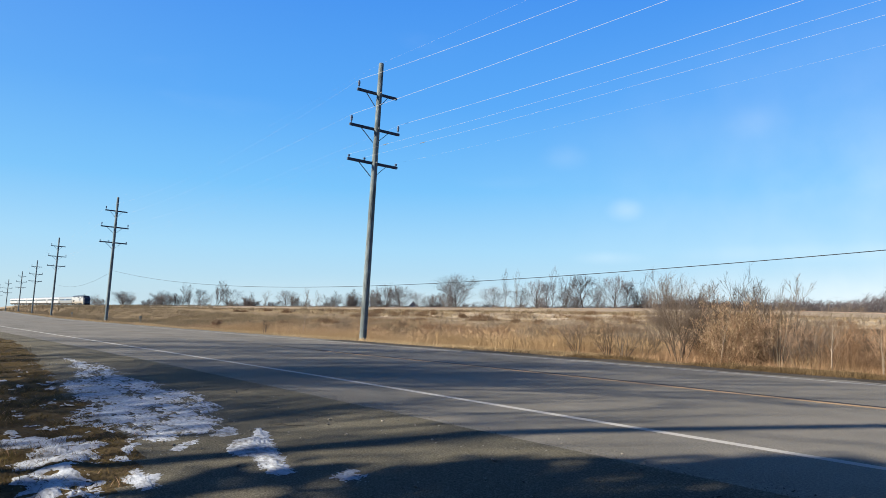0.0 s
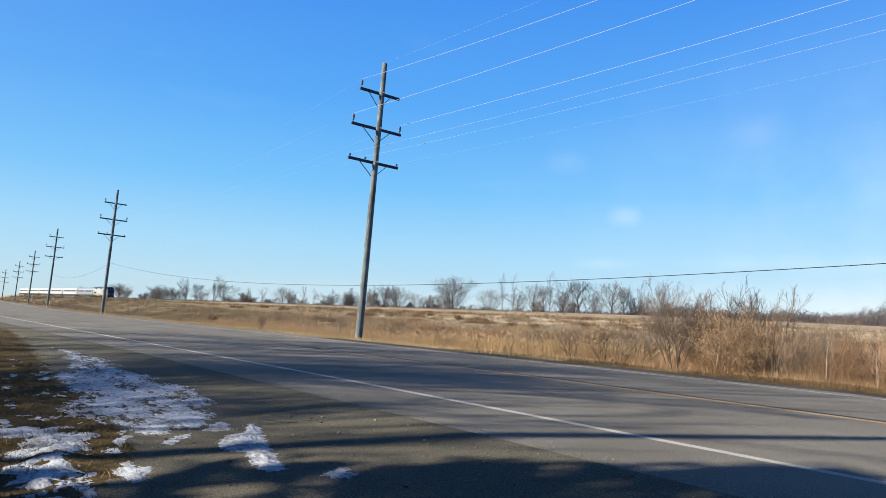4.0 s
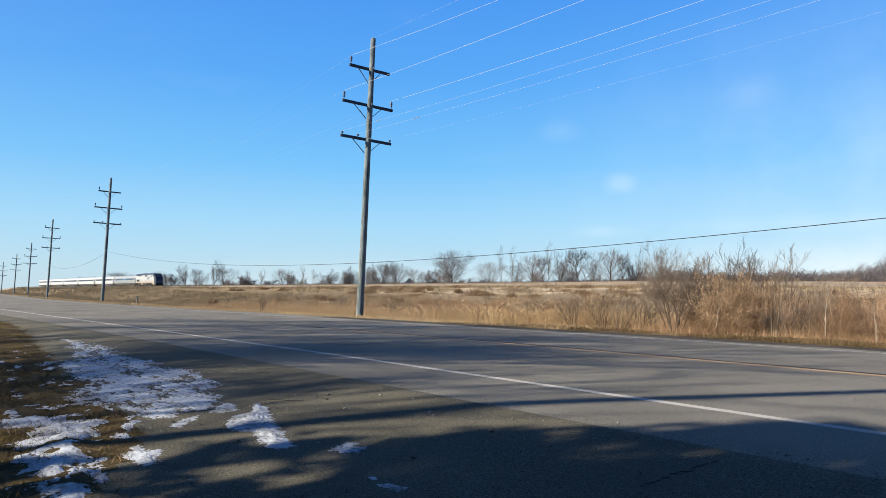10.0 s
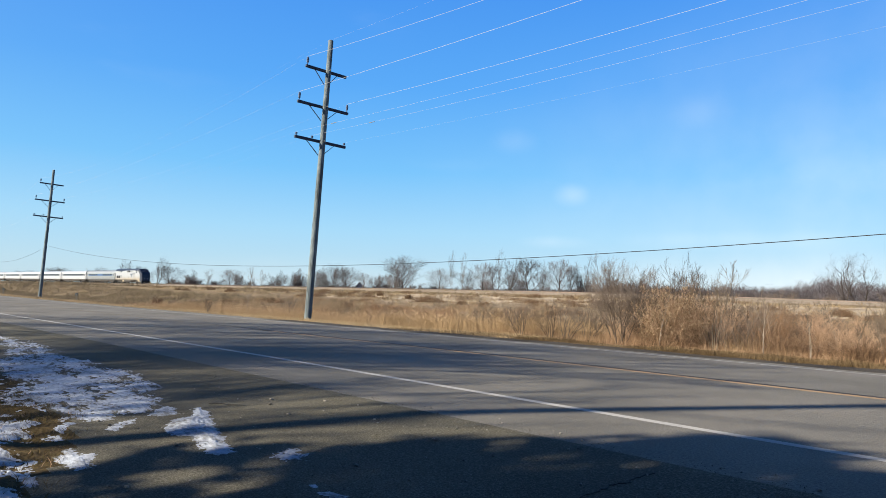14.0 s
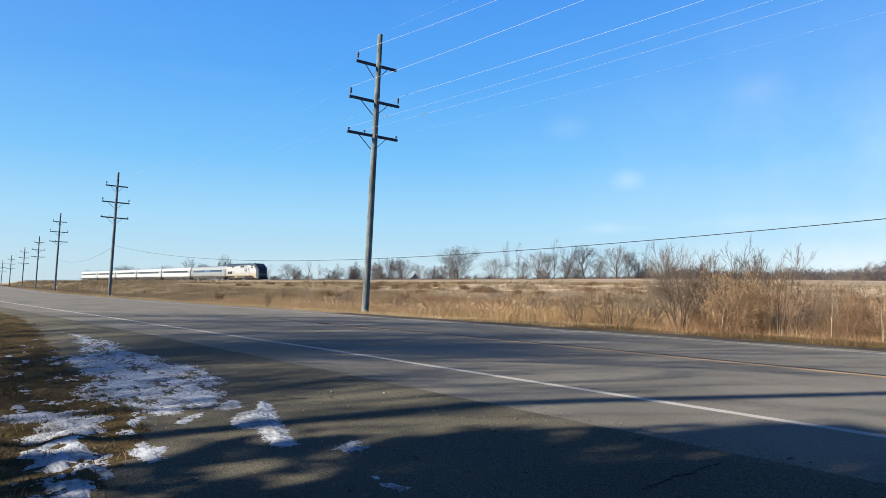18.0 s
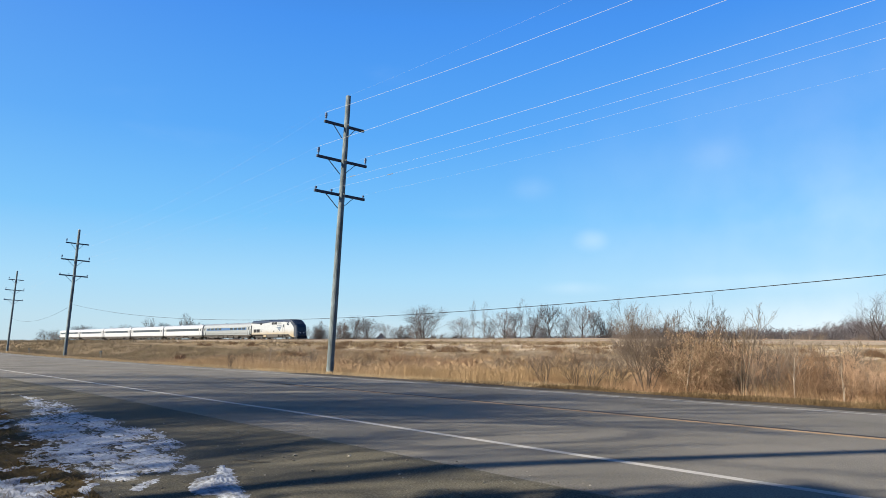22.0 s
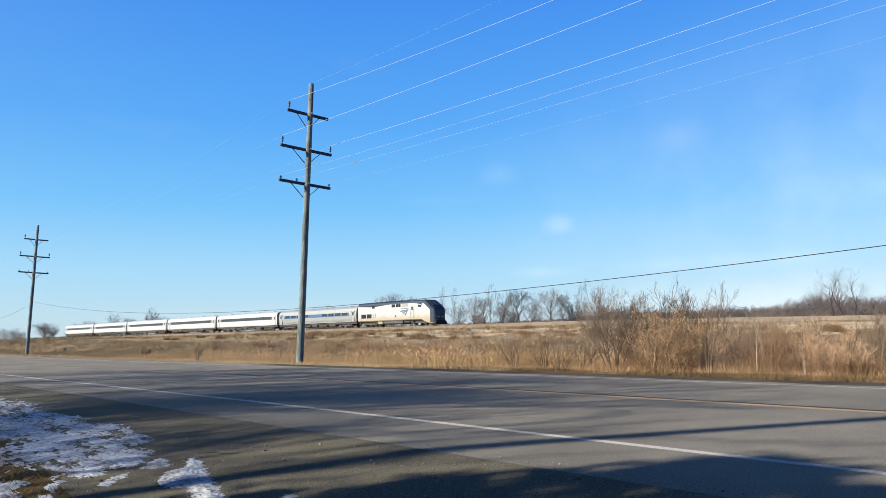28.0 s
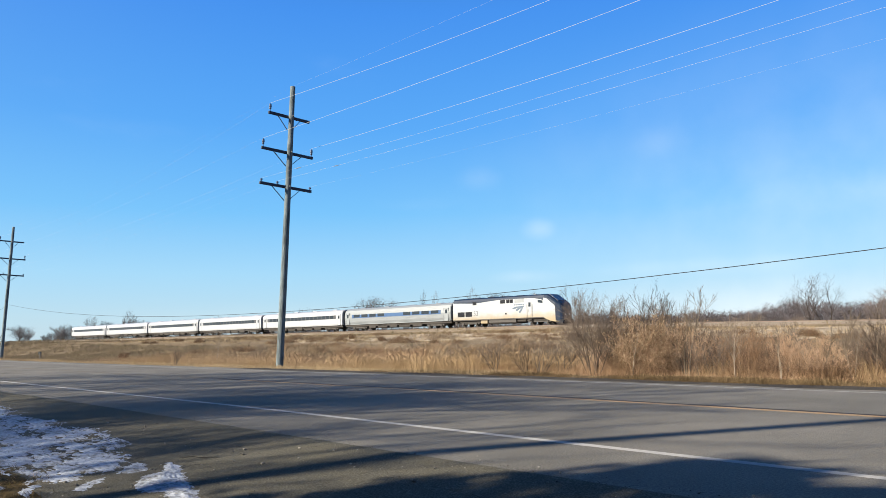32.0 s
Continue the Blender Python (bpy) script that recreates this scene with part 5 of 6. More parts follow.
# bushes and saplings on the near side of the track
BUSH_GROUP = "bare roadside bushes"
bush_kinds = [
    bare_tree("bush", 41, 3.0, "leafless bush of many spreading thin stems in dead roadside grass", "bush", BUSH_GROUP, ("twig_dark", "twig_bush"), stems=11, lean=0.5, bare=0.22, angle=34, up=0.10, kids=(10, 8, 6), ratio=(0.46, 0.62, 0.75),
              trunk_r=0.022, twig_r=0.0026, crook=0.13, foot=0.05),
    bare_tree("bush", 42, 3.0, "small leafless bush of thin stems in dead roadside grass", "bush", BUSH_GROUP, ("twig_dark", "twig_bush"), stems=6, lean=0.5, bare=0.25, angle=32, kids=(7, 5, 6), ratio=(0.46, 0.6, 0.75), trunk_r=0.03, twig_r=0.0028,
              crook=0.13, foot=0.05),
    bare_tree("sapling", 43, 3.0, "slim pale-barked leafless sapling in roadside brush", "sapling", "saplings in the roadside brush", ("bark_pale", "twig_pale"), stems=1, lean=0.12, bare=0.35, angle=30, up=0.25, kids=(10, 5, 4), ratio=(0.4, 0.6, 0.8),
              trunk_r=0.010, twig_r=0.003, crook=0.10),
    bare_tree("bush", 44, 3.0, "low tangled leafless bush among dead weeds", "bush", BUSH_GROUP, ("twig_pale", "twig_pale"), stems=9, lean=0.9, bare=0.1, angle=50, kids=(5, 4, 5), ratio=(0.55, 0.6, 0.8), trunk_r=0.03, twig_r=0.005, crook=0.2, foot=0.12),
    bare_tree("bush", 45, 3.0, "fine-twigged reddish-brown bush in the roadside thicket", "bush", "thicket bushes beside the road", ("twig_red", "twig_red"), stems=12, lean=0.55, bare=0.12, angle=38, up=0.05, kids=(6, 5, 6), ratio=(0.5, 0.6, 0.8),
              trunk_r=0.026, twig_r=0.0030, crook=0.2, foot=0.16),
]
bush_kinds.append(bare_tree("bush", 46, 3.0, "fine-twigged grey-brown bush in the roadside thicket", "bush", "thicket bushes beside the road", ("twig_dark", "twig_bush"), stems=10, lean=0.5, bare=0.15, angle=30, up=0.1, kids=(6, 5, 6), ratio=(0.5, 0.6, 0.8),
                            trunk_r=0.026, twig_r=0.0026, crook=0.16, foot=0.14))
bush_kinds.append(bare_tree("sapling", 47, 3.0, "pale forked leafless sapling spreading in a narrow V", "sapling", "saplings in the roadside brush", ("twig_sapling", "twig_pale"), stems=2, lean=0.22, bare=0.55, angle=28, up=0.25, kids=(6, 4, 4), ratio=(0.34, 0.6, 0.8),
                            trunk_r=0.012, twig_r=0.003, crook=0.05, foot=0.01))
bush_used = set()
BUSHES = [(6, 67.5, 17.2, 0.014), (6, 71.9, 17.6, 0.020), (6, 61.2, 19.0, 0.058), (0, 54.5, 20.6, 0.074), (1, 52.2, 20.8, 0.004), (1, 58.6, 22.6, 0.072), (1, 59.8, 22.0, 0.060), (2, 61.4, 19.2, 0.066), (2, 61.0, 19.6, 0.052), (2, 57.4, 19.3, 0.034), (1, 50.6, 20.5, 0.0141), (1, 49.4, 20.6, 0.006),
          (3, 50.6, 28.0, 0.012), (1, 47.1, 21.2, 0.0069), (3, 45.8, 31.0, 0.006), (3, 47.6, 30.0, 0.007), (2, 59.6, 20.6, 0.05), (2, 63.6, 21, 0.034), (2, 65.2, 21, 0.032), (2, 66.5, 20, 0.03), (2, 67.7, 19.5, 0.020),
          (2, 68.6, 20.5, 0.018), (3, 70.6, 19.5, 0.006), (3, 64.4, 20.5, 0.004), (2, 72.5, 19.0, 0.028), (0, 73.5, 20.5, 0.03), (2, 26.2, 40.0, 0.0175), (3, 44.0, 32.0, 0.006), (1, 23.4, 36.0, -0.004),
          (3, 37.0, 40.0, 0.004), (1, 56.4, 21.5, 0.05), (3, 33.5, 45.0, 0.003), (1, 62.8, 20.0, 0.035), (3, 66.0, 22.0, 0.008), (1, 29.5, 45.0, 0.004), (2, 69.2, 19.0, 0.022), (2, 64.5, 18.2, 0.024), (2, 70.2, 18.0, 0.012), (2, 71.4, 18.6, 0.034), (2, 73.2, 18.4, 0.040), (0, 75.5, 21.0, 0.03), (1, 78.0, 20.0, 0.03)]
for k, az, dist, el in BUSHES:
    x, y = spot(az, dist)
    put(bush_kinds[k], k in bush_used, x, y, max(0.2, (0.9 + el * dist - ground_z(x, y)) / 3.0), rnd.uniform(0, 360))
    bush_used.add(k)

slope = random.Random(61)
for _ in range(34):
    y = slope.uniform(22, 50)
    x = -y / math.tan(radians(slope.uniform(16, 76)))
    put(bush_kinds[3], True, x, y, slope.uniform(0.16, 0.34), slope.uniform(0, 360))
for i in range(46):
    y = slope.uniform(16.6, 21.0)
    x = -y / math.tan(radians(slope.uniform(60.5, 82) if i < 36 else slope.uniform(54, 61)))
    put(bush_kinds[4 + i % 2], i > 1, x, y, slope.uniform(0.32, 0.54) * (1.15 if i % 2 else 1.0), slope.uniform(0, 360))
for _ in range(10):
    y = slope.uniform(16.6, 19.5)
    x = -y / math.tan(radians(slope.uniform(44, 80)))
    put(bush_kinds[slope.choice((1, 2, 2))], True, x, y, slope.uniform(0.3, 0.55), slope.uniform(0, 360))
x, y = spot(19.9, 70.0)
rust = bare_tree("bush", 47, 1.5, "dense rust-brown bush alone on the slope", "bush", "", ("twig_red", "twig_rust"), stems=9, lean=0.8, bare=0.05, angle=55, kids=(6, 5, 6), trunk_r=0.03, twig_r=0.016, crook=0.2, foot=0.12)
put(rust, False, x, y, 0.6, 40)


def leafy_bush(seed, h, n):
    root = thing("leafy_bush", "airy bush still holding many curled tan leaves", "bush", "bushes with dry leaves")
    th, fi = woody(seed, h, stems=8, lean=0.5, bare=0.12, angle=38, kids=(6, 5, 4), ratio=(0.5, 0.55, 0.5), trunk_r=0.022, twig_r=0.003, crook=0.16, foot=0.1)
    part("branchwork", join(th, fi), "twig_red", root)
    r = random.Random(seed)
    vs, fs = [], []
    pool = [p for p in fi[0] if p[2] > 0.10 * h]
    for _ in range(n):
        p = Vector(r.choice(pool)) + Vector((r.gauss(0, 0.05), r.gauss(0, 0.05), r.gauss(-0.03, 0.05)))
        a = Vector((r.gauss(0, 0.6), r.gauss(0, 0.6), -1)).normalized() * r.uniform(0.016, 0.040)
        b = a.cross(Vector((r.gauss(0, 1), r.gauss(0, 1), r.gauss(0, 1)))).normalized() * r.uniform(0.006, 0.012)
        c = a.cross(b).normalized() * 0.012
        k = len(vs)
        vs += [tuple(p - a), tuple(p + b + c), tuple(p + a), tuple(p - b + c)]
        fs += [(k, k + 1, k + 2), (k, k + 2, k + 3)]
    part("foliage", (vs, fs), "dry_leaf", root, "curled dry tan leaves")
    return root


for seed, az, dist, h in ((71, 58.0, 19.9, 1.75), (72, 59.0, 19.7, 1.8), (73, 57.3, 20.3, 1.35), (74, 60.2, 19.8, 1.65), (75, 58.6, 20.6, 1.95), (76, 61.0, 20.4, 1.4)):
    ob = leafy_bush(seed, h, 1300)
    x, y = spot(az, dist)
    ob.matrix_basis = Matrix.Translation((x, y, ground_z(x, y)))


def blades(count, spots, h0, h1, width, seed, lean_by=0.35, tuft=1, plume=0.0):
    """Upright blades as slim folded strips; spots() gives (x, y, scale)."""
    r = random.Random(seed)
    vs, fs = [], []
    while count > 0:
        x, y, s = spots(r)
        z = ground_z(x, y) - 0.03
        for _ in range(tuft):
            count -= 1
            bx, by = x + r.gauss(0, 0.05), y + r.gauss(0, 0.05)
            h = r.uniform(h0, h1) * s
            a = r.uniform(0, 2 * math.pi)
            w = width * r.uniform(0.6, 1.3)
            dx, dy = math.cos(a) * w, math.sin(a) * w
            lx, ly = r.gauss(0, lean_by) * h, r.gauss(0, lean_by) * h
            k = len(vs)
            vs += [(bx - dx, by - dy, z), (bx + dx, by + dy, z), (bx + lx * 0.4 + dx * 0.7, by + ly * 0.4 + dy * 0.7, z + h * 0.6), (bx + lx * 0.4 - dx * 0.7, by + ly * 0.4 - dy * 0.7, z + h * 0.6), (bx + lx, by + ly, z + h)]
            fs += [(k, k + 1, k + 2, k + 3), (k + 3, k + 2, k + 4)]
            if r.random() < plume:
                px, py, pz = bx + lx, by + ly, z + h
                k = len(vs)
                vs += [(px - dx * 1.6, py - dy * 1.6, pz - 0.02), (px + dx * 1.8, py + dy * 1.8, pz + 0.01), (px + lx * 0.2 + dx, py + ly * 0.2 + dy, pz + 0.09 * s)]
                fs.append((k, k + 1, k + 2))
    return vs, fs


def stuff(name, geo, mat, label, category):
    return tagged(part(name, geo, mat), label, category, kind="stuff")


def band(x0, x1, v0, v1, power=1.0, patch=0.0):
    """Random places in a band along the road, thicker where patches of noise are high."""
    def f(r):
        while True:
            x = x1 - (x1 - x0) * r.random() ** power
            v = r.uniform(v0, v1)
            n = noise.noise((x * 0.25, v * 0.25, 31))
            if r.random() < 0.55 + patch * n * 2:
                return x, v + bend(x), (1.0 + 0.3 * n) * (0.35 + 0.65 * smooth_step(15.5, 19.5, v) if v > 15.5 else 1.0)
    return f


def clumps(spots, size):
    """Random places gathered round given ones: (x, y, radius)."""
    def f(r):
        x, y, rad = r.choice(spots)
        a, d = r.uniform(0, 2 * math.pi), rad * r.random() ** 0.7
        return x + math.cos(a) * d * 1.6, y + math.sin(a) * d, size * (1.15 - 0.6 * d / rad)
    return f


def scatter(seed, count, az0, az1, y0, y1, r0, r1):
    q = random.Random(seed)
    out = []
    for _ in range(count):
        y = q.uniform(y0, y1)
        out.append((-y / math.tan(radians(q.uniform(az0, az1))), y, q.uniform(r0, r1)))
    return out


stuff("verge_grass", blades(60000, band(-60, -13, 13.45, 16.8, 1.4, 0.4), 0.03, 0.15, 0.0035, 1, 0.6, 2), "pale_grass", "short dead straw-coloured grass along the far road edge", "grass")
stuff("verge_grass", blades(70000, band(-18, -1, 13.38, 16.0, 1.0, 0.8), 0.02, 0.12, 0.0032, 21, 0.7, 3), "verge_blade", "short olive-brown grass along the far road edge", "grass")
stuff("verge_grass", blades(16000, clumps(scatter(23, 60, 44, 82, 13.45, 15.2, 0.15, 0.5), 1.0), 0.05, 0.2, 0.0035, 24, 0.5, 4), "verge_blade", "tussocks of olive-brown grass at the road edge", "grass")
stuff("verge_grass", blades(9000, band(-18, -1, 14.8, 17.0, 1.0, 0.8), 0.03, 0.16, 0.0026, 22, 0.6, 2), "pale_grass", "short dead straw-coloured grass along the far road edge", "grass")
stuff("verge_grass", blades(26000, band(-200, -50, 13.5, 17.6, 1.0), 0.06, 0.18, 0.015, 2, 0.5, 2), "pale_grass", "short dead straw-coloured grass along the far road edge", "grass")
stuff("reeds", blades(110000, band(-46, -15, 16.3, 23, 1.1, 0.8), 0.25, 0.85, 0.0021, 3, 0.36, 2, 0.10), "reed", "tall tan dead reeds in the ditch", "reeds")
stuff("reeds", blades(16000, clumps(scatter(47, 40, 20, 42, 17.0, 22.0, 0.4, 1.6), 1.0), 0.3, 0.95, 0.0018, 48, 0.4, 3, 0.4), "plume", "feathery pale reed plumes in the ditch", "reeds")
stuff("weeds", blades(60000, band(-200, -38, 16.8, 26, 1.0, 0.8), 0.08, 0.40, 0.008, 4, 0.6, 3), "olive_weed", "low grey-olive dead weeds along the ditch", "weeds")
stuff("brush", blades(100000, band(-17, -1, 15.9, 24, 1.0, 0.6), 0.2, 0.85, 0.0026, 5, 0.5, 2), "brush", "dense reddish-brown dead brush", "brush")
stuff("brush", blades(40000, band(-60, -14, 19, 27, 1.2, 0.9), 0.25, 0.8, 0.0035, 15, 0.42, 2), "brush", "reddish-brown dead weeds among the reeds", "brush")
stuff("weeds", blades(60000, band(-230, -40, 17.5, 41, 1.0, 0.9), 0.12, 0.5, 0.012, 16, 0.6, 3), "olive_weed", "grey-olive dead weeds on the slope", "weeds")
stuff("brush", blades(70000, band(-110, 2, 25, 39, 1.3, 0.9), 0.15, 0.5, 0.006, 6, 0.6, 3), "olive_weed", "low grey-brown dead weeds on the slope", "brush")
stuff("brush", blades(26000, band(-70, -4, 24, 40, 1.3, 0.9), 0.2, 0.6, 0.006, 66, 0.5, 3), "brush", "low brown dead weeds on the slope", "brush")
stuff("brush", blades(44000, clumps(scatter(33, 40, 22, 74, 24, 38, 0.4, 1.3) + scatter(37, 34, 20, 74, 41, 50, 0.3, 1.1), 1.0), 0.2, 0.7, 0.006, 34, 0.55, 4), "dark_weed", "dark tangled dead weeds in clumps", "brush")
stuff("brush", blades(22000, clumps(scatter(43, 46, 44, 82, 16.4, 21.5, 0.25, 0.8), 1.0), 0.2, 0.85, 0.003, 44, 0.5, 4), "dark_weed", "dark dead stalks in clumps along the ditch", "brush")
stuff("reeds", blades(40000, clumps(scatter(45, 44, 36, 52, 16.2, 19.5, 0.25, 0.9), 1.0), 0.25, 0.85, 0.0028, 46, 0.35, 4, 0.2), "reed", "tan dead reeds in clumps along the ditch", "reeds")
stuff("pale_weeds", blades(22000, clumps(scatter(35, 40, 26, 62, 30, 40, 0.5, 1.8), 1.0), 0.2, 0.6, 0.0038, 36, 0.6, 4), "pale_weed", "bleached grey-white weeds in clumps", "weeds")
stuff("brush", blades(15000, clumps(scatter(63, 26, 35.5, 42, 26, 33, 0.5, 1.5), 1.0), 0.35, 0.95, 0.0034, 64, 0.4, 4), "rust_weed", "reddish-brown dead weeds in a tall patch", "brush")
stuff("brush", blades(12000, clumps(scatter(65, 70, 28, 66, 42, 53, 0.25, 0.8), 1.0), 0.12, 0.5, 0.006, 67, 0.6, 4), "dark_weed", "dark ragged weeds on the pale bank", "brush")
stuff("brush", blades(16000, clumps(scatter(73, 60, 62, 84, 16.4, 21.5, 0.25, 0.9), 1.0), 0.25, 0.8, 0.0026, 74, 0.5, 4), "rust_weed", "reddish-brown dead weeds in the thicket", "brush")
stuff("pale_weeds", blades(30000, clumps(scatter(36, 90, 28, 66, 40, 52, 0.5, 1.9), 1.0), 0.12, 0.42, 0.006, 38, 0.7, 4), "pale_weed", "low bleached grey-white weeds on the bank", "weeds")
stuff("brush", blades(14000, clumps(scatter(53, 64, 17, 64, 46, 60, 0.3, 1.3), 1.0), 0.15, 0.6, 0.007, 54, 0.6, 4), "dark_weed", "dark tangled weeds along the pale bank", "brush")
stuff("weeds", blades(16000, clumps(scatter(55, 60, 16, 66, 44, 64, 0.4, 1.6), 1.0), 0.12, 0.4, 0.008, 56, 0.7, 4), "olive_weed", "low grey-brown weeds along the pale bank", "weeds")
stuff("reeds", blades(6000, clumps(scatter(57, 26, 60, 82, 16.2, 20.5, 0.2, 0.7), 1.0), 0.2, 0.7, 0.0024, 58, 0.45, 4), "reed", "tan dead reeds among the thicket", "reeds")
stuff("pale_weeds", blades(7000, clumps(scatter(59, 20, 58, 80, 19.0, 23.0, 0.2, 0.7), 1.0), 0.3, 1.0, 0.0028, 60, 0.4, 4), "pale_weed", "bleached weeds among the thicket", "weeds")
stuff("field_grass", blades(26000, band(-150, 20, 44, 58, 1.2, 0.6), 0.08, 0.26, 0.014, 7, 0.6, 3), "pale_grass", "pale dead grass on the slope below the track", "grass")
stuff("weeds", blades(26000, band(-480, -190, 16.5, 78, 1.0, 0.8), 0.2, 0.9, 0.045, 88, 0.5, 3), "olive_weed", "grey-olive dead weeds along the far slope", "weeds")
stuff("field_grass", blades(14000, band(-200, 60, 66, 77, 1.0, 0.3), 0.10, 0.34, 0.025, 8, 0.4, 3), "olive_weed", "brown dead grass beside the track", "grass")
stuff("field_grass", blades(16000, band(-330, -70, 46, 76, 1.0, 0.6), 0.10, 0.4, 0.04, 18, 0.5, 3), "olive_weed", "brown dead grass beside the track", "grass")
stuff("field_grass", blades(14000, band(-330, 80, 85, 112, 1.0, 0.3), 0.4, 1.3, 0.05, 9, 0.3, 3), "brush", "brown weeds behind the track", "grass")


def turf_spots(r):
    while True:
        x, v = -26 + 24 * r.random() ** 0.6, r.uniform(-1.5, 3.2)
        n = noise.noise((x * 3.3, v * 3.3, 17)) + 0.6 * noise.noise((x * 8, v * 8, 19))
        if n > -0.02 and v < float(np.interp(x, TURF_X, TURF_V)) + 0.15 * r.gauss(0, 1):
            return x, v + bend(x), 0.8 + 0.9 * max(0, n)


stuff("turf_grass", blades(105000, turf_spots, 0.015, 0.075, 0.0026, 10, 0.9, 5), "turf_blade", "short matted brown and olive winter turf", "grass")
stuff("turf_grass", blades(14000, turf_spots, 0.02, 0.07, 0.0028, 12, 1.2, 3), "brush", "bleached dead stalks in the turf", "grass")


# loose stones on the gravel shoulder
stone_geo = None
r = random.Random(77)
for k in range(270):
    x, y = r.uniform(-9.5, -1.5), r.uniform(1.3, 4.3)
    if stone_geo is None or k < 4:
        bm = bmesh.new()
        bmesh.ops.create_icosphere(bm, subdivisions=1, radius=1)
        for v in bm.verts:
            v.co *= 1 + 0.35 * noise.noise(v.co * 1.3 + Vector((k, 0, 0)))
            v.co.z *= 0.6
        stone_geo = [tuple(v.co) for v in bm.verts], [tuple(v.index for v in f.verts) for f in bm.faces]
        bm.free()
        me = bpy.data.meshes.new("stone")
        me.from_pydata(stone_geo[0], [], stone_geo[1])
        me.materials.append(M["stone_grey"])
    st = tagged(new("stone", me), "small loose grey stone on the gravel shoulder", "stone", "loose stones on the shoulder")
    s = r.uniform(0.004, 0.011) * (1.6 if r.random() < 0.08 else 1)
    st.matrix_basis = Matrix.Translation((x, y, float(np.interp(y, NEAR_V, NEAR_Z)) + s * 0.35)) @ pose(0, 0, 0, 0, 0, r.uniform(0, 360)) @ Matrix.Scale(s, 4)


def grit(seed, count):
    """Loose grit pressed into the shoulder: squat eight-sided grains, thinning out towards the road."""
    q = random.Random(seed)
    vs, fs = [], []
    while count:
        x, y = -1.6 - 9.0 * q.random() ** 1.3, q.uniform(1.2, 4.4)
        if q.random() < 0.35 * smooth_step(3.4, 4.3, y) * 2.6 or y < float(np.interp(x, TURF_X, TURF_V)):
            continue
        count -= 1
        z = float(np.interp(y, NEAR_V, NEAR_Z))
        a, w = q.uniform(0, 3.14), q.uniform(0.002, 0.0055) * (1.7 if q.random() < 0.06 else 1)
        c, d = math.cos(a) * w, math.sin(a) * w
        k = len(vs)
        h = w * q.uniform(0.4, 0.8)
        f = q.uniform(0.6, 1.0)
        vs += [(x + c, y + d, z), (x - d * f, y + c * f, z), (x - c, y - d, z), (x + d * f, y - c * f, z), (x + c * 0.2, y + d * 0.2, z + h), (x, y, z - 0.003)]
        fs += [(k, k + 1, k + 4), (k + 1, k + 2, k + 4), (k + 2, k + 3, k + 4), (k + 3, k, k + 4), (k + 1, k, k + 5), (k + 2, k + 1, k + 5), (k + 3, k + 2, k + 5), (k, k + 3, k + 5)]
    return vs, fs


stuff("grit", grit(79, 14000), "grit", "fine loose grit on the gravel shoulder", "gravel")
stick = tube([(-6.3, 2.80, -0.077), (-6.2, 2.88, -0.068), (-6.1, 2.90, -0.07), (-5.97, 2.99, -0.062)], [0.002, 0.003, 0.003, 0.002], 5)
tagged(part("stick", stick, "tar"), "thin broken twig lying on gravel", "stick")

# marker posts in the far verge
for az, dist in ((14.7, 60.0), (10.3, 86.0)):
    x, y = spot(az, dist)
    p = thing("marker_post", "thin weathered roadside marker post in dead grass", "post", "roadside marker posts", Matrix.Translation((x, y, ground_z(x, y))))
    part("post", box(-0.04, 0.04, -0.04, 0.04, -0.2, 0.55, 0.01), "post_green", p)
    part("plate", box(-0.07, -0.04, -0.09, 0.09, 0.42, 0.62, 0.004), "pole_wood", p)


# a grey house far behind the railway
hx, hy = spot(34.6, 350.0)
house = thing("house", "small grey gabled house far behind the railway", "house", m=Matrix.Translation((hx, hy, -0.3)) @ pose(0, 0, 0, 0, 0, 235))
part("wall", join(box(-2.7, 2.7, -4.5, 4.5, -0.4, 5.4), ([(-2.7, -4.5, 5.4), (2.7, -4.5, 5.4), (0, -4.5, 8.3), (-2.7, 4.5, 5.4), (2.7, 4.5, 5.4), (0, 4.5, 8.3)], [(0, 1, 2), (3, 5, 4)])), "house_wall", house, "weathered grey wall")
for sx in (-1, 1):
    part("roof", ([(sx * 3.1, -4.9, 4.95), (0, -4.9, 8.35), (0, 4.9, 8.35), (sx * 3.1, 4.9, 4.95), (sx * 3.1, -4.9, 5.15), (0, -4.9, 8.55), (0, 4.9, 8.55), (sx * 3.1, 4.9, 5.15)],
                  [(0, 1, 2, 3), (4, 7, 6, 5), (0, 4, 5, 1), (3, 2, 6, 7), (0, 3, 7, 4), (1, 5, 6, 2)]), "roof_slate", house, "dark roof slope")
part("window", box(-0.5, 0.5, -4.54, -4.45, 5.2, 6.4), "window_dark", house)


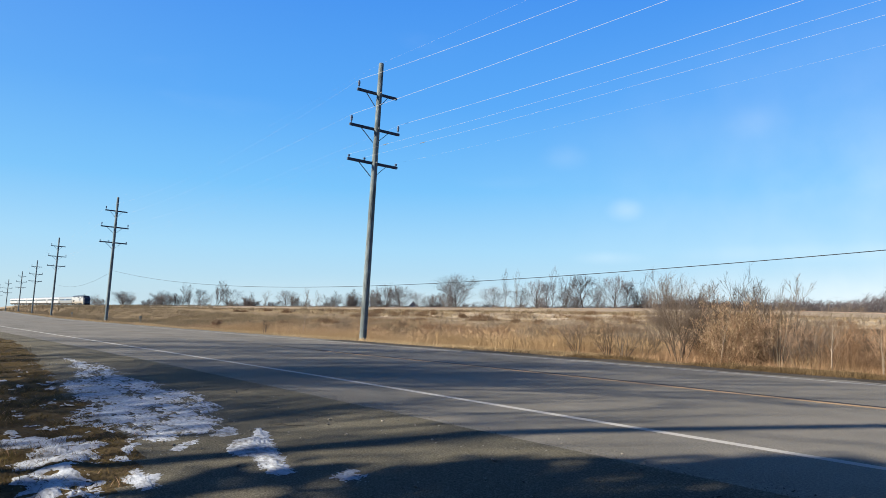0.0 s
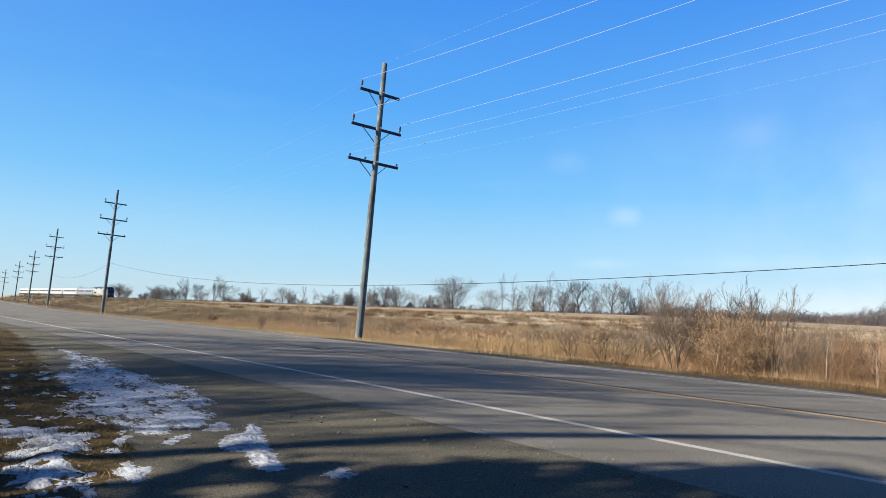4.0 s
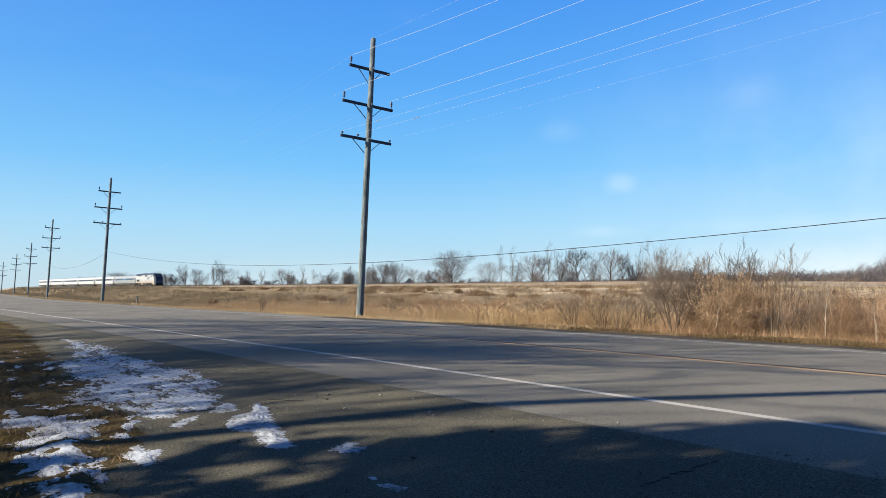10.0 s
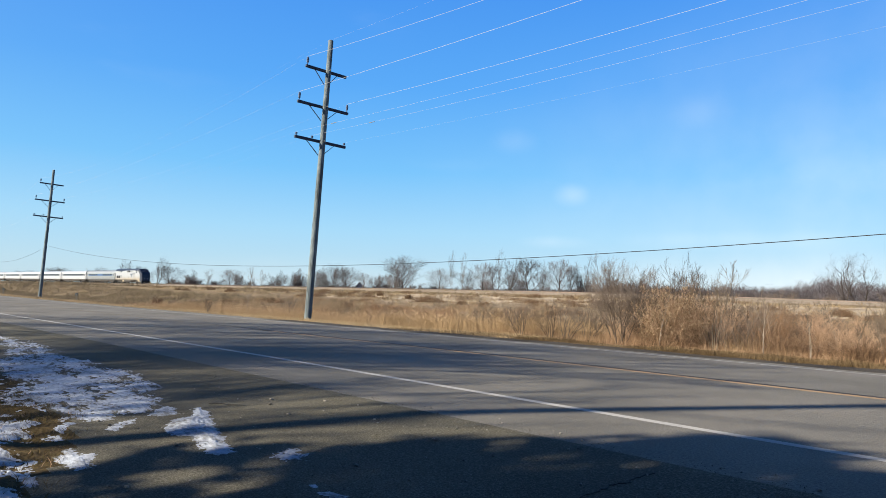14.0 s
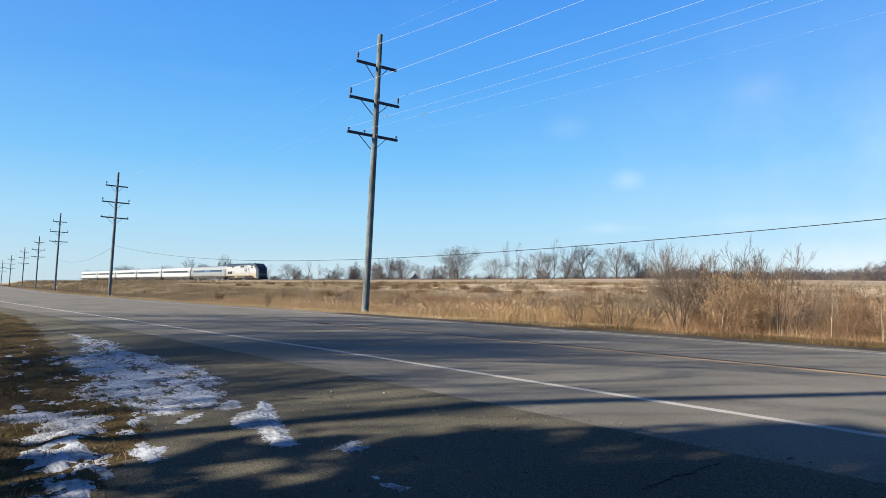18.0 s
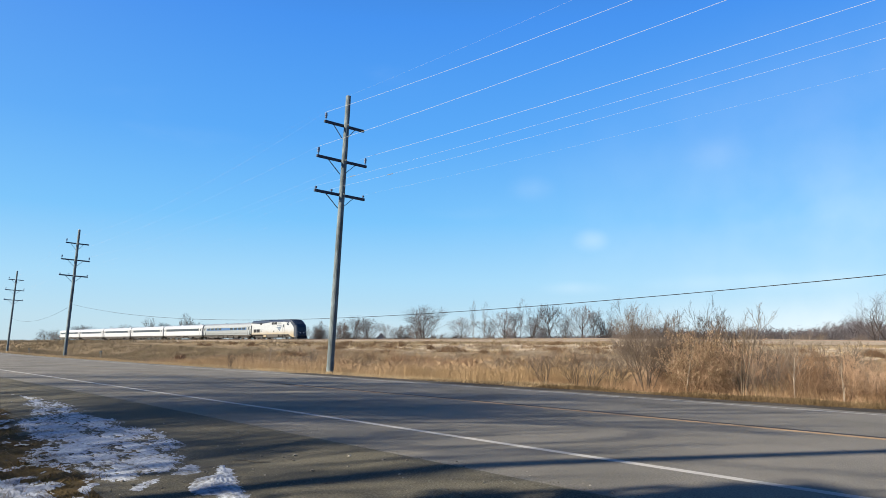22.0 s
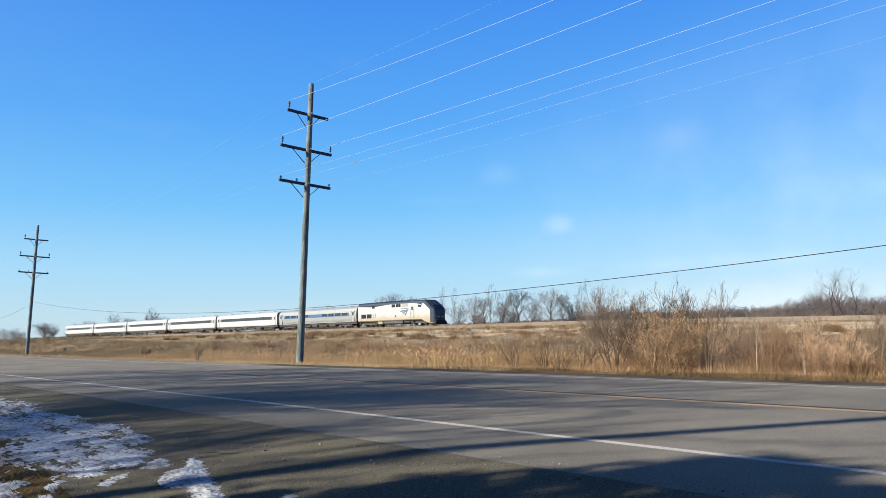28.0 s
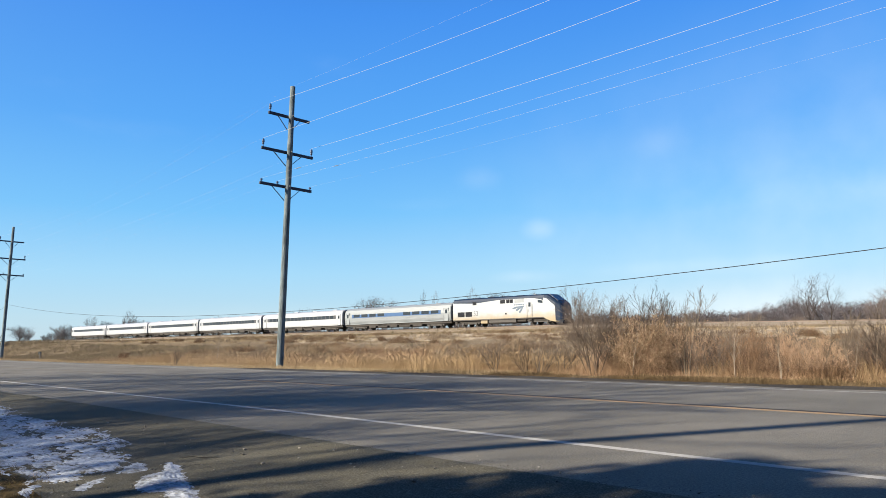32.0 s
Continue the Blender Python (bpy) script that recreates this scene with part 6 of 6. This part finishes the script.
# distant woods
def far_wood(seed, dist, depth, step):
    """A belt of far leafless woods: trees as a trunk and a fan of tapering limbs each, all in one mesh."""
    r = random.Random(seed)
    vs, fs = [], []
    az = 12.0
    while az < 130:
        d = dist + r.uniform(-depth, depth)
        top = float(np.interp(az, [-4, 9, 14, 30, 50, 55, 61, 62, 64, 65.6, 66.9, 68.1, 69, 70, 72, 74, 75, 90, 130], [0.004, 0.005, 0.007, 0.013, 0.022, 0.031, 0.0335, 0.036, 0.0325, 0.0355, 0.040, 0.0470, 0.0495, 0.0455, 0.041, 0.043, 0.052, 0.046, 0.04]))
        h = max(1.2, 0.4 + top * d * r.uniform(0.80, 1.06))
        x, y = spot(az, d)
        foot = Vector((x, y, 0.7))
        side = Vector((-y, x, 0)).normalized()
        back = Vector((x, y, 0)).normalized()
        wide, mid = r.uniform(0.20, 0.36) * h, r.uniform(0.52, 0.64) * h
        for e in range(124):
            a, b, k = r.uniform(0, 2 * math.pi), math.asin(r.uniform(-0.9, 1.0)), r.random() ** 0.45
            out = side * (math.cos(a) * math.cos(b)) + back * (math.sin(a) * math.cos(b))
            tip = foot + out * (wide * k) + Vector((0, 0, mid + math.sin(b) * (h - mid) * k))
            way = (out * r.uniform(0.3, 1.2) + Vector((0, 0, r.uniform(0.1, 0.8))) + side * r.gauss(0, 0.4)).normalized()
            base = tip - way * h * r.uniform(0.14, 0.34)
            w = 0.00034 * d * r.uniform(0.5, 1.2)
            if e == 0:
                base, tip, w = foot, foot + Vector((0, 0, h * 0.7)), 0.0005 * d
            k = len(vs)
            vs += [tuple(base - side * w), tuple(base + side * w), tuple(base + back * w * 1.5), tuple(tip)]
            fs += [(k, k + 1, k + 3), (k + 1, k + 2, k + 3), (k + 2, k, k + 3)]
        az += math.degrees(step * h / d) * r.uniform(0.5, 1.5)
    return vs, fs


for seed, dist, depth, step in ((3, 330, 25, 0.16), (4, 400, 30, 0.12), (5, 480, 35, 0.10)):
    stuff("far_wood", far_wood(seed, dist, depth, step), "wood_far", "distant grey-brown belt of leafless woods", "woods")


# ---- trees behind the camera, whose shadows lie on the road ----
SHADE_LABEL = ("tall leafless tree on the near side of the road", "tree", "bare roadside trees")
shade_kinds = {
    "dense": bare_tree("bare_tree", 91, 10.0, *SHADE_LABEL, stems=1, lean=0.1, bare=0.48, angle=46, kids=(11, 7, 6, 5), trunk_r=0.014, twig_r=0.010, crook=0.14),
    "forked": bare_tree("bare_tree", 92, 10.0, *SHADE_LABEL, stems=2, lean=0.2, bare=0.66, angle=42, kids=(6, 5, 5), ratio=(0.55, 0.6, 0.8), trunk_r=0.014, twig_r=0.018, crook=0.14),
    "thin": bare_tree("bare_tree", 93, 10.0, *SHADE_LABEL, stems=1, lean=0.1, bare=0.66, angle=40, kids=(7, 4, 3), ratio=(0.5, 0.6, 0.8), trunk_r=0.016, twig_r=0.022, crook=0.12),
}
shade_used = set()
for i, (kind, x, y, s) in enumerate((("thin", -33.5, -12.5, 1.2), ("thin", -29.5, -12.2, 1.25), ("forked", -26.2, -12.5, 1.3), ("thin", -24.0, -12.0, 1.3), ("forked", -22.2, -12.8, 1.3), ("dense", -18.9, -12.4, 1.22), ("dense", -16.9, -12.8, 1.1),
                                     ("forked", -20.6, -15.5, 1.5), ("dense", -15.6, -12.6, 1.0), ("thin", -13.9, -12.6, 1.05), ("thin", -27.5, -15.0, 1.5), ("forked", -17.9, -14.6, 1.42))):
    put(shade_kinds[kind], kind in shade_used, x, y, s, i * 77)
    shade_used.add(kind)


def cedar(seed, h, boughs, label, wide=0.24, tiers=0):
    """An evergreen: flat sprays of needles held in boughs all round the trunk."""
    root = thing("cedar_tree", label, "tree", "evergreens beside the road")
    part("trunk", tube([(0, 0, -0.2), (0, 0, h * 0.9)], [h * 0.02, 0.02], 7), "bark", root)
    r = random.Random(seed)
    vs, fs = [], []
    for _ in range(boughs):
        t = r.random() ** 0.8
        if tiers:
            t = min(0.99, (math.floor(t * tiers) + 0.5 + r.gauss(0, 0.16)) / tiers)
        z = h * (0.06 + 0.94 * t)
        rad = h * wide * min(1.0, (1 - t) * 2.4) ** 0.6 * r.uniform(0.25, 1.1) * (1 + 0.25 * noise.noise((z * 1.2, seed, 0)))
        a = r.uniform(0, 2 * math.pi)
        c = Vector((math.cos(a) * rad, math.sin(a) * rad, z))
        for _ in range(30):
            p = c + Vector((r.gauss(0, 0.17), r.gauss(0, 0.17), r.gauss(0, 0.05 if tiers else 0.12)))
            u = Vector((math.cos(a), math.sin(a), r.uniform(-0.2, 0.6))).normalized() * r.uniform(0.10, 0.22)
            v = u.cross(Vector((r.gauss(0, 1), r.gauss(0, 1), r.gauss(0, 1)))).normalized() * r.uniform(0.04, 0.08)
            k = len(vs)
            vs += [tuple(p - u), tuple(p + v), tuple(p + u), tuple(p - v)]
            fs.append((k, k + 1, k + 2, k + 3))
    part("crown", (vs, fs), "needle", root)
    return root


cedar_dense = cedar(1, 7.0, 430, "unseen dense dark evergreen cedar shading the gravel")
cedar_open = cedar(2, 7.0, 104, "open-crowned evergreen cedar with gaps between its tiers of boughs", 0.24, 9)
cedar_used = set()
CEDARS = [(-8.4, 6.2, 1), (-7.8, 6.9, 1), (-7.1, 6.8, 1), (-6.4, 6.6, 0), (-5.7, 6.45, 0), (-4.8, 6.3, 0), (-3.8, 6.3, 0), (-2.8, 6.8, 0), (-1.8, 6.5, 0), (-0.6, 6.8, 0), (0.6, 6.6, 0), (1.9, 6.7, 0), (3.2, 6.5, 0), (4.6, 6.8, 0), (6.2, 6.6, 0),
          (8.0, 6.8, 0), (10.0, 6.6, 0)]
for i, (x, h, is_open) in enumerate(CEDARS):
    y, s = -8.6 + 0.5 * math.sin(i * 2.3), h * (1 + 0.03 * math.sin(i * 2.9)) / 7.0
    ob = put(cedar_open if is_open else cedar_dense, is_open in cedar_used, x, y, s, i * 61)
    cedar_used.add(is_open)
    if is_open:
        ob.scale = (s * 0.8, s * 0.8, s)
# unseen tall evergreens beside the camera, added only to block sky light from the gravel
for x, y, h in ((3.6, -3.4, 11.0), (7.6, -4.2, 12.5), (-1.4, -4.4, 9.5), (-4.0, -6.9, 7.0)):
    ob = put(cedar_dense, True, x, y, h / 7.0, x * 50)
    ob.scale = (h / 7.0 * 1.35, h / 7.0 * 1.35, h / 7.0)
side_pole = thing("service_pole", "plain wooden service pole behind the gravel shoulder", "utility pole", m=Matrix.Translation((-11.6, -12.6, -0.35)))
part("pole", tube([(0, 0, -0.3), (0, 0, 11.5)], [0.17, 0.12], 12), "pole_wood", side_pole, smooth=True)
part("pole_cap", tube([(0, 0, 11.5), (0, 0, 11.53)], [0.125, 0.10], 12), "steel", side_pole)
motions()
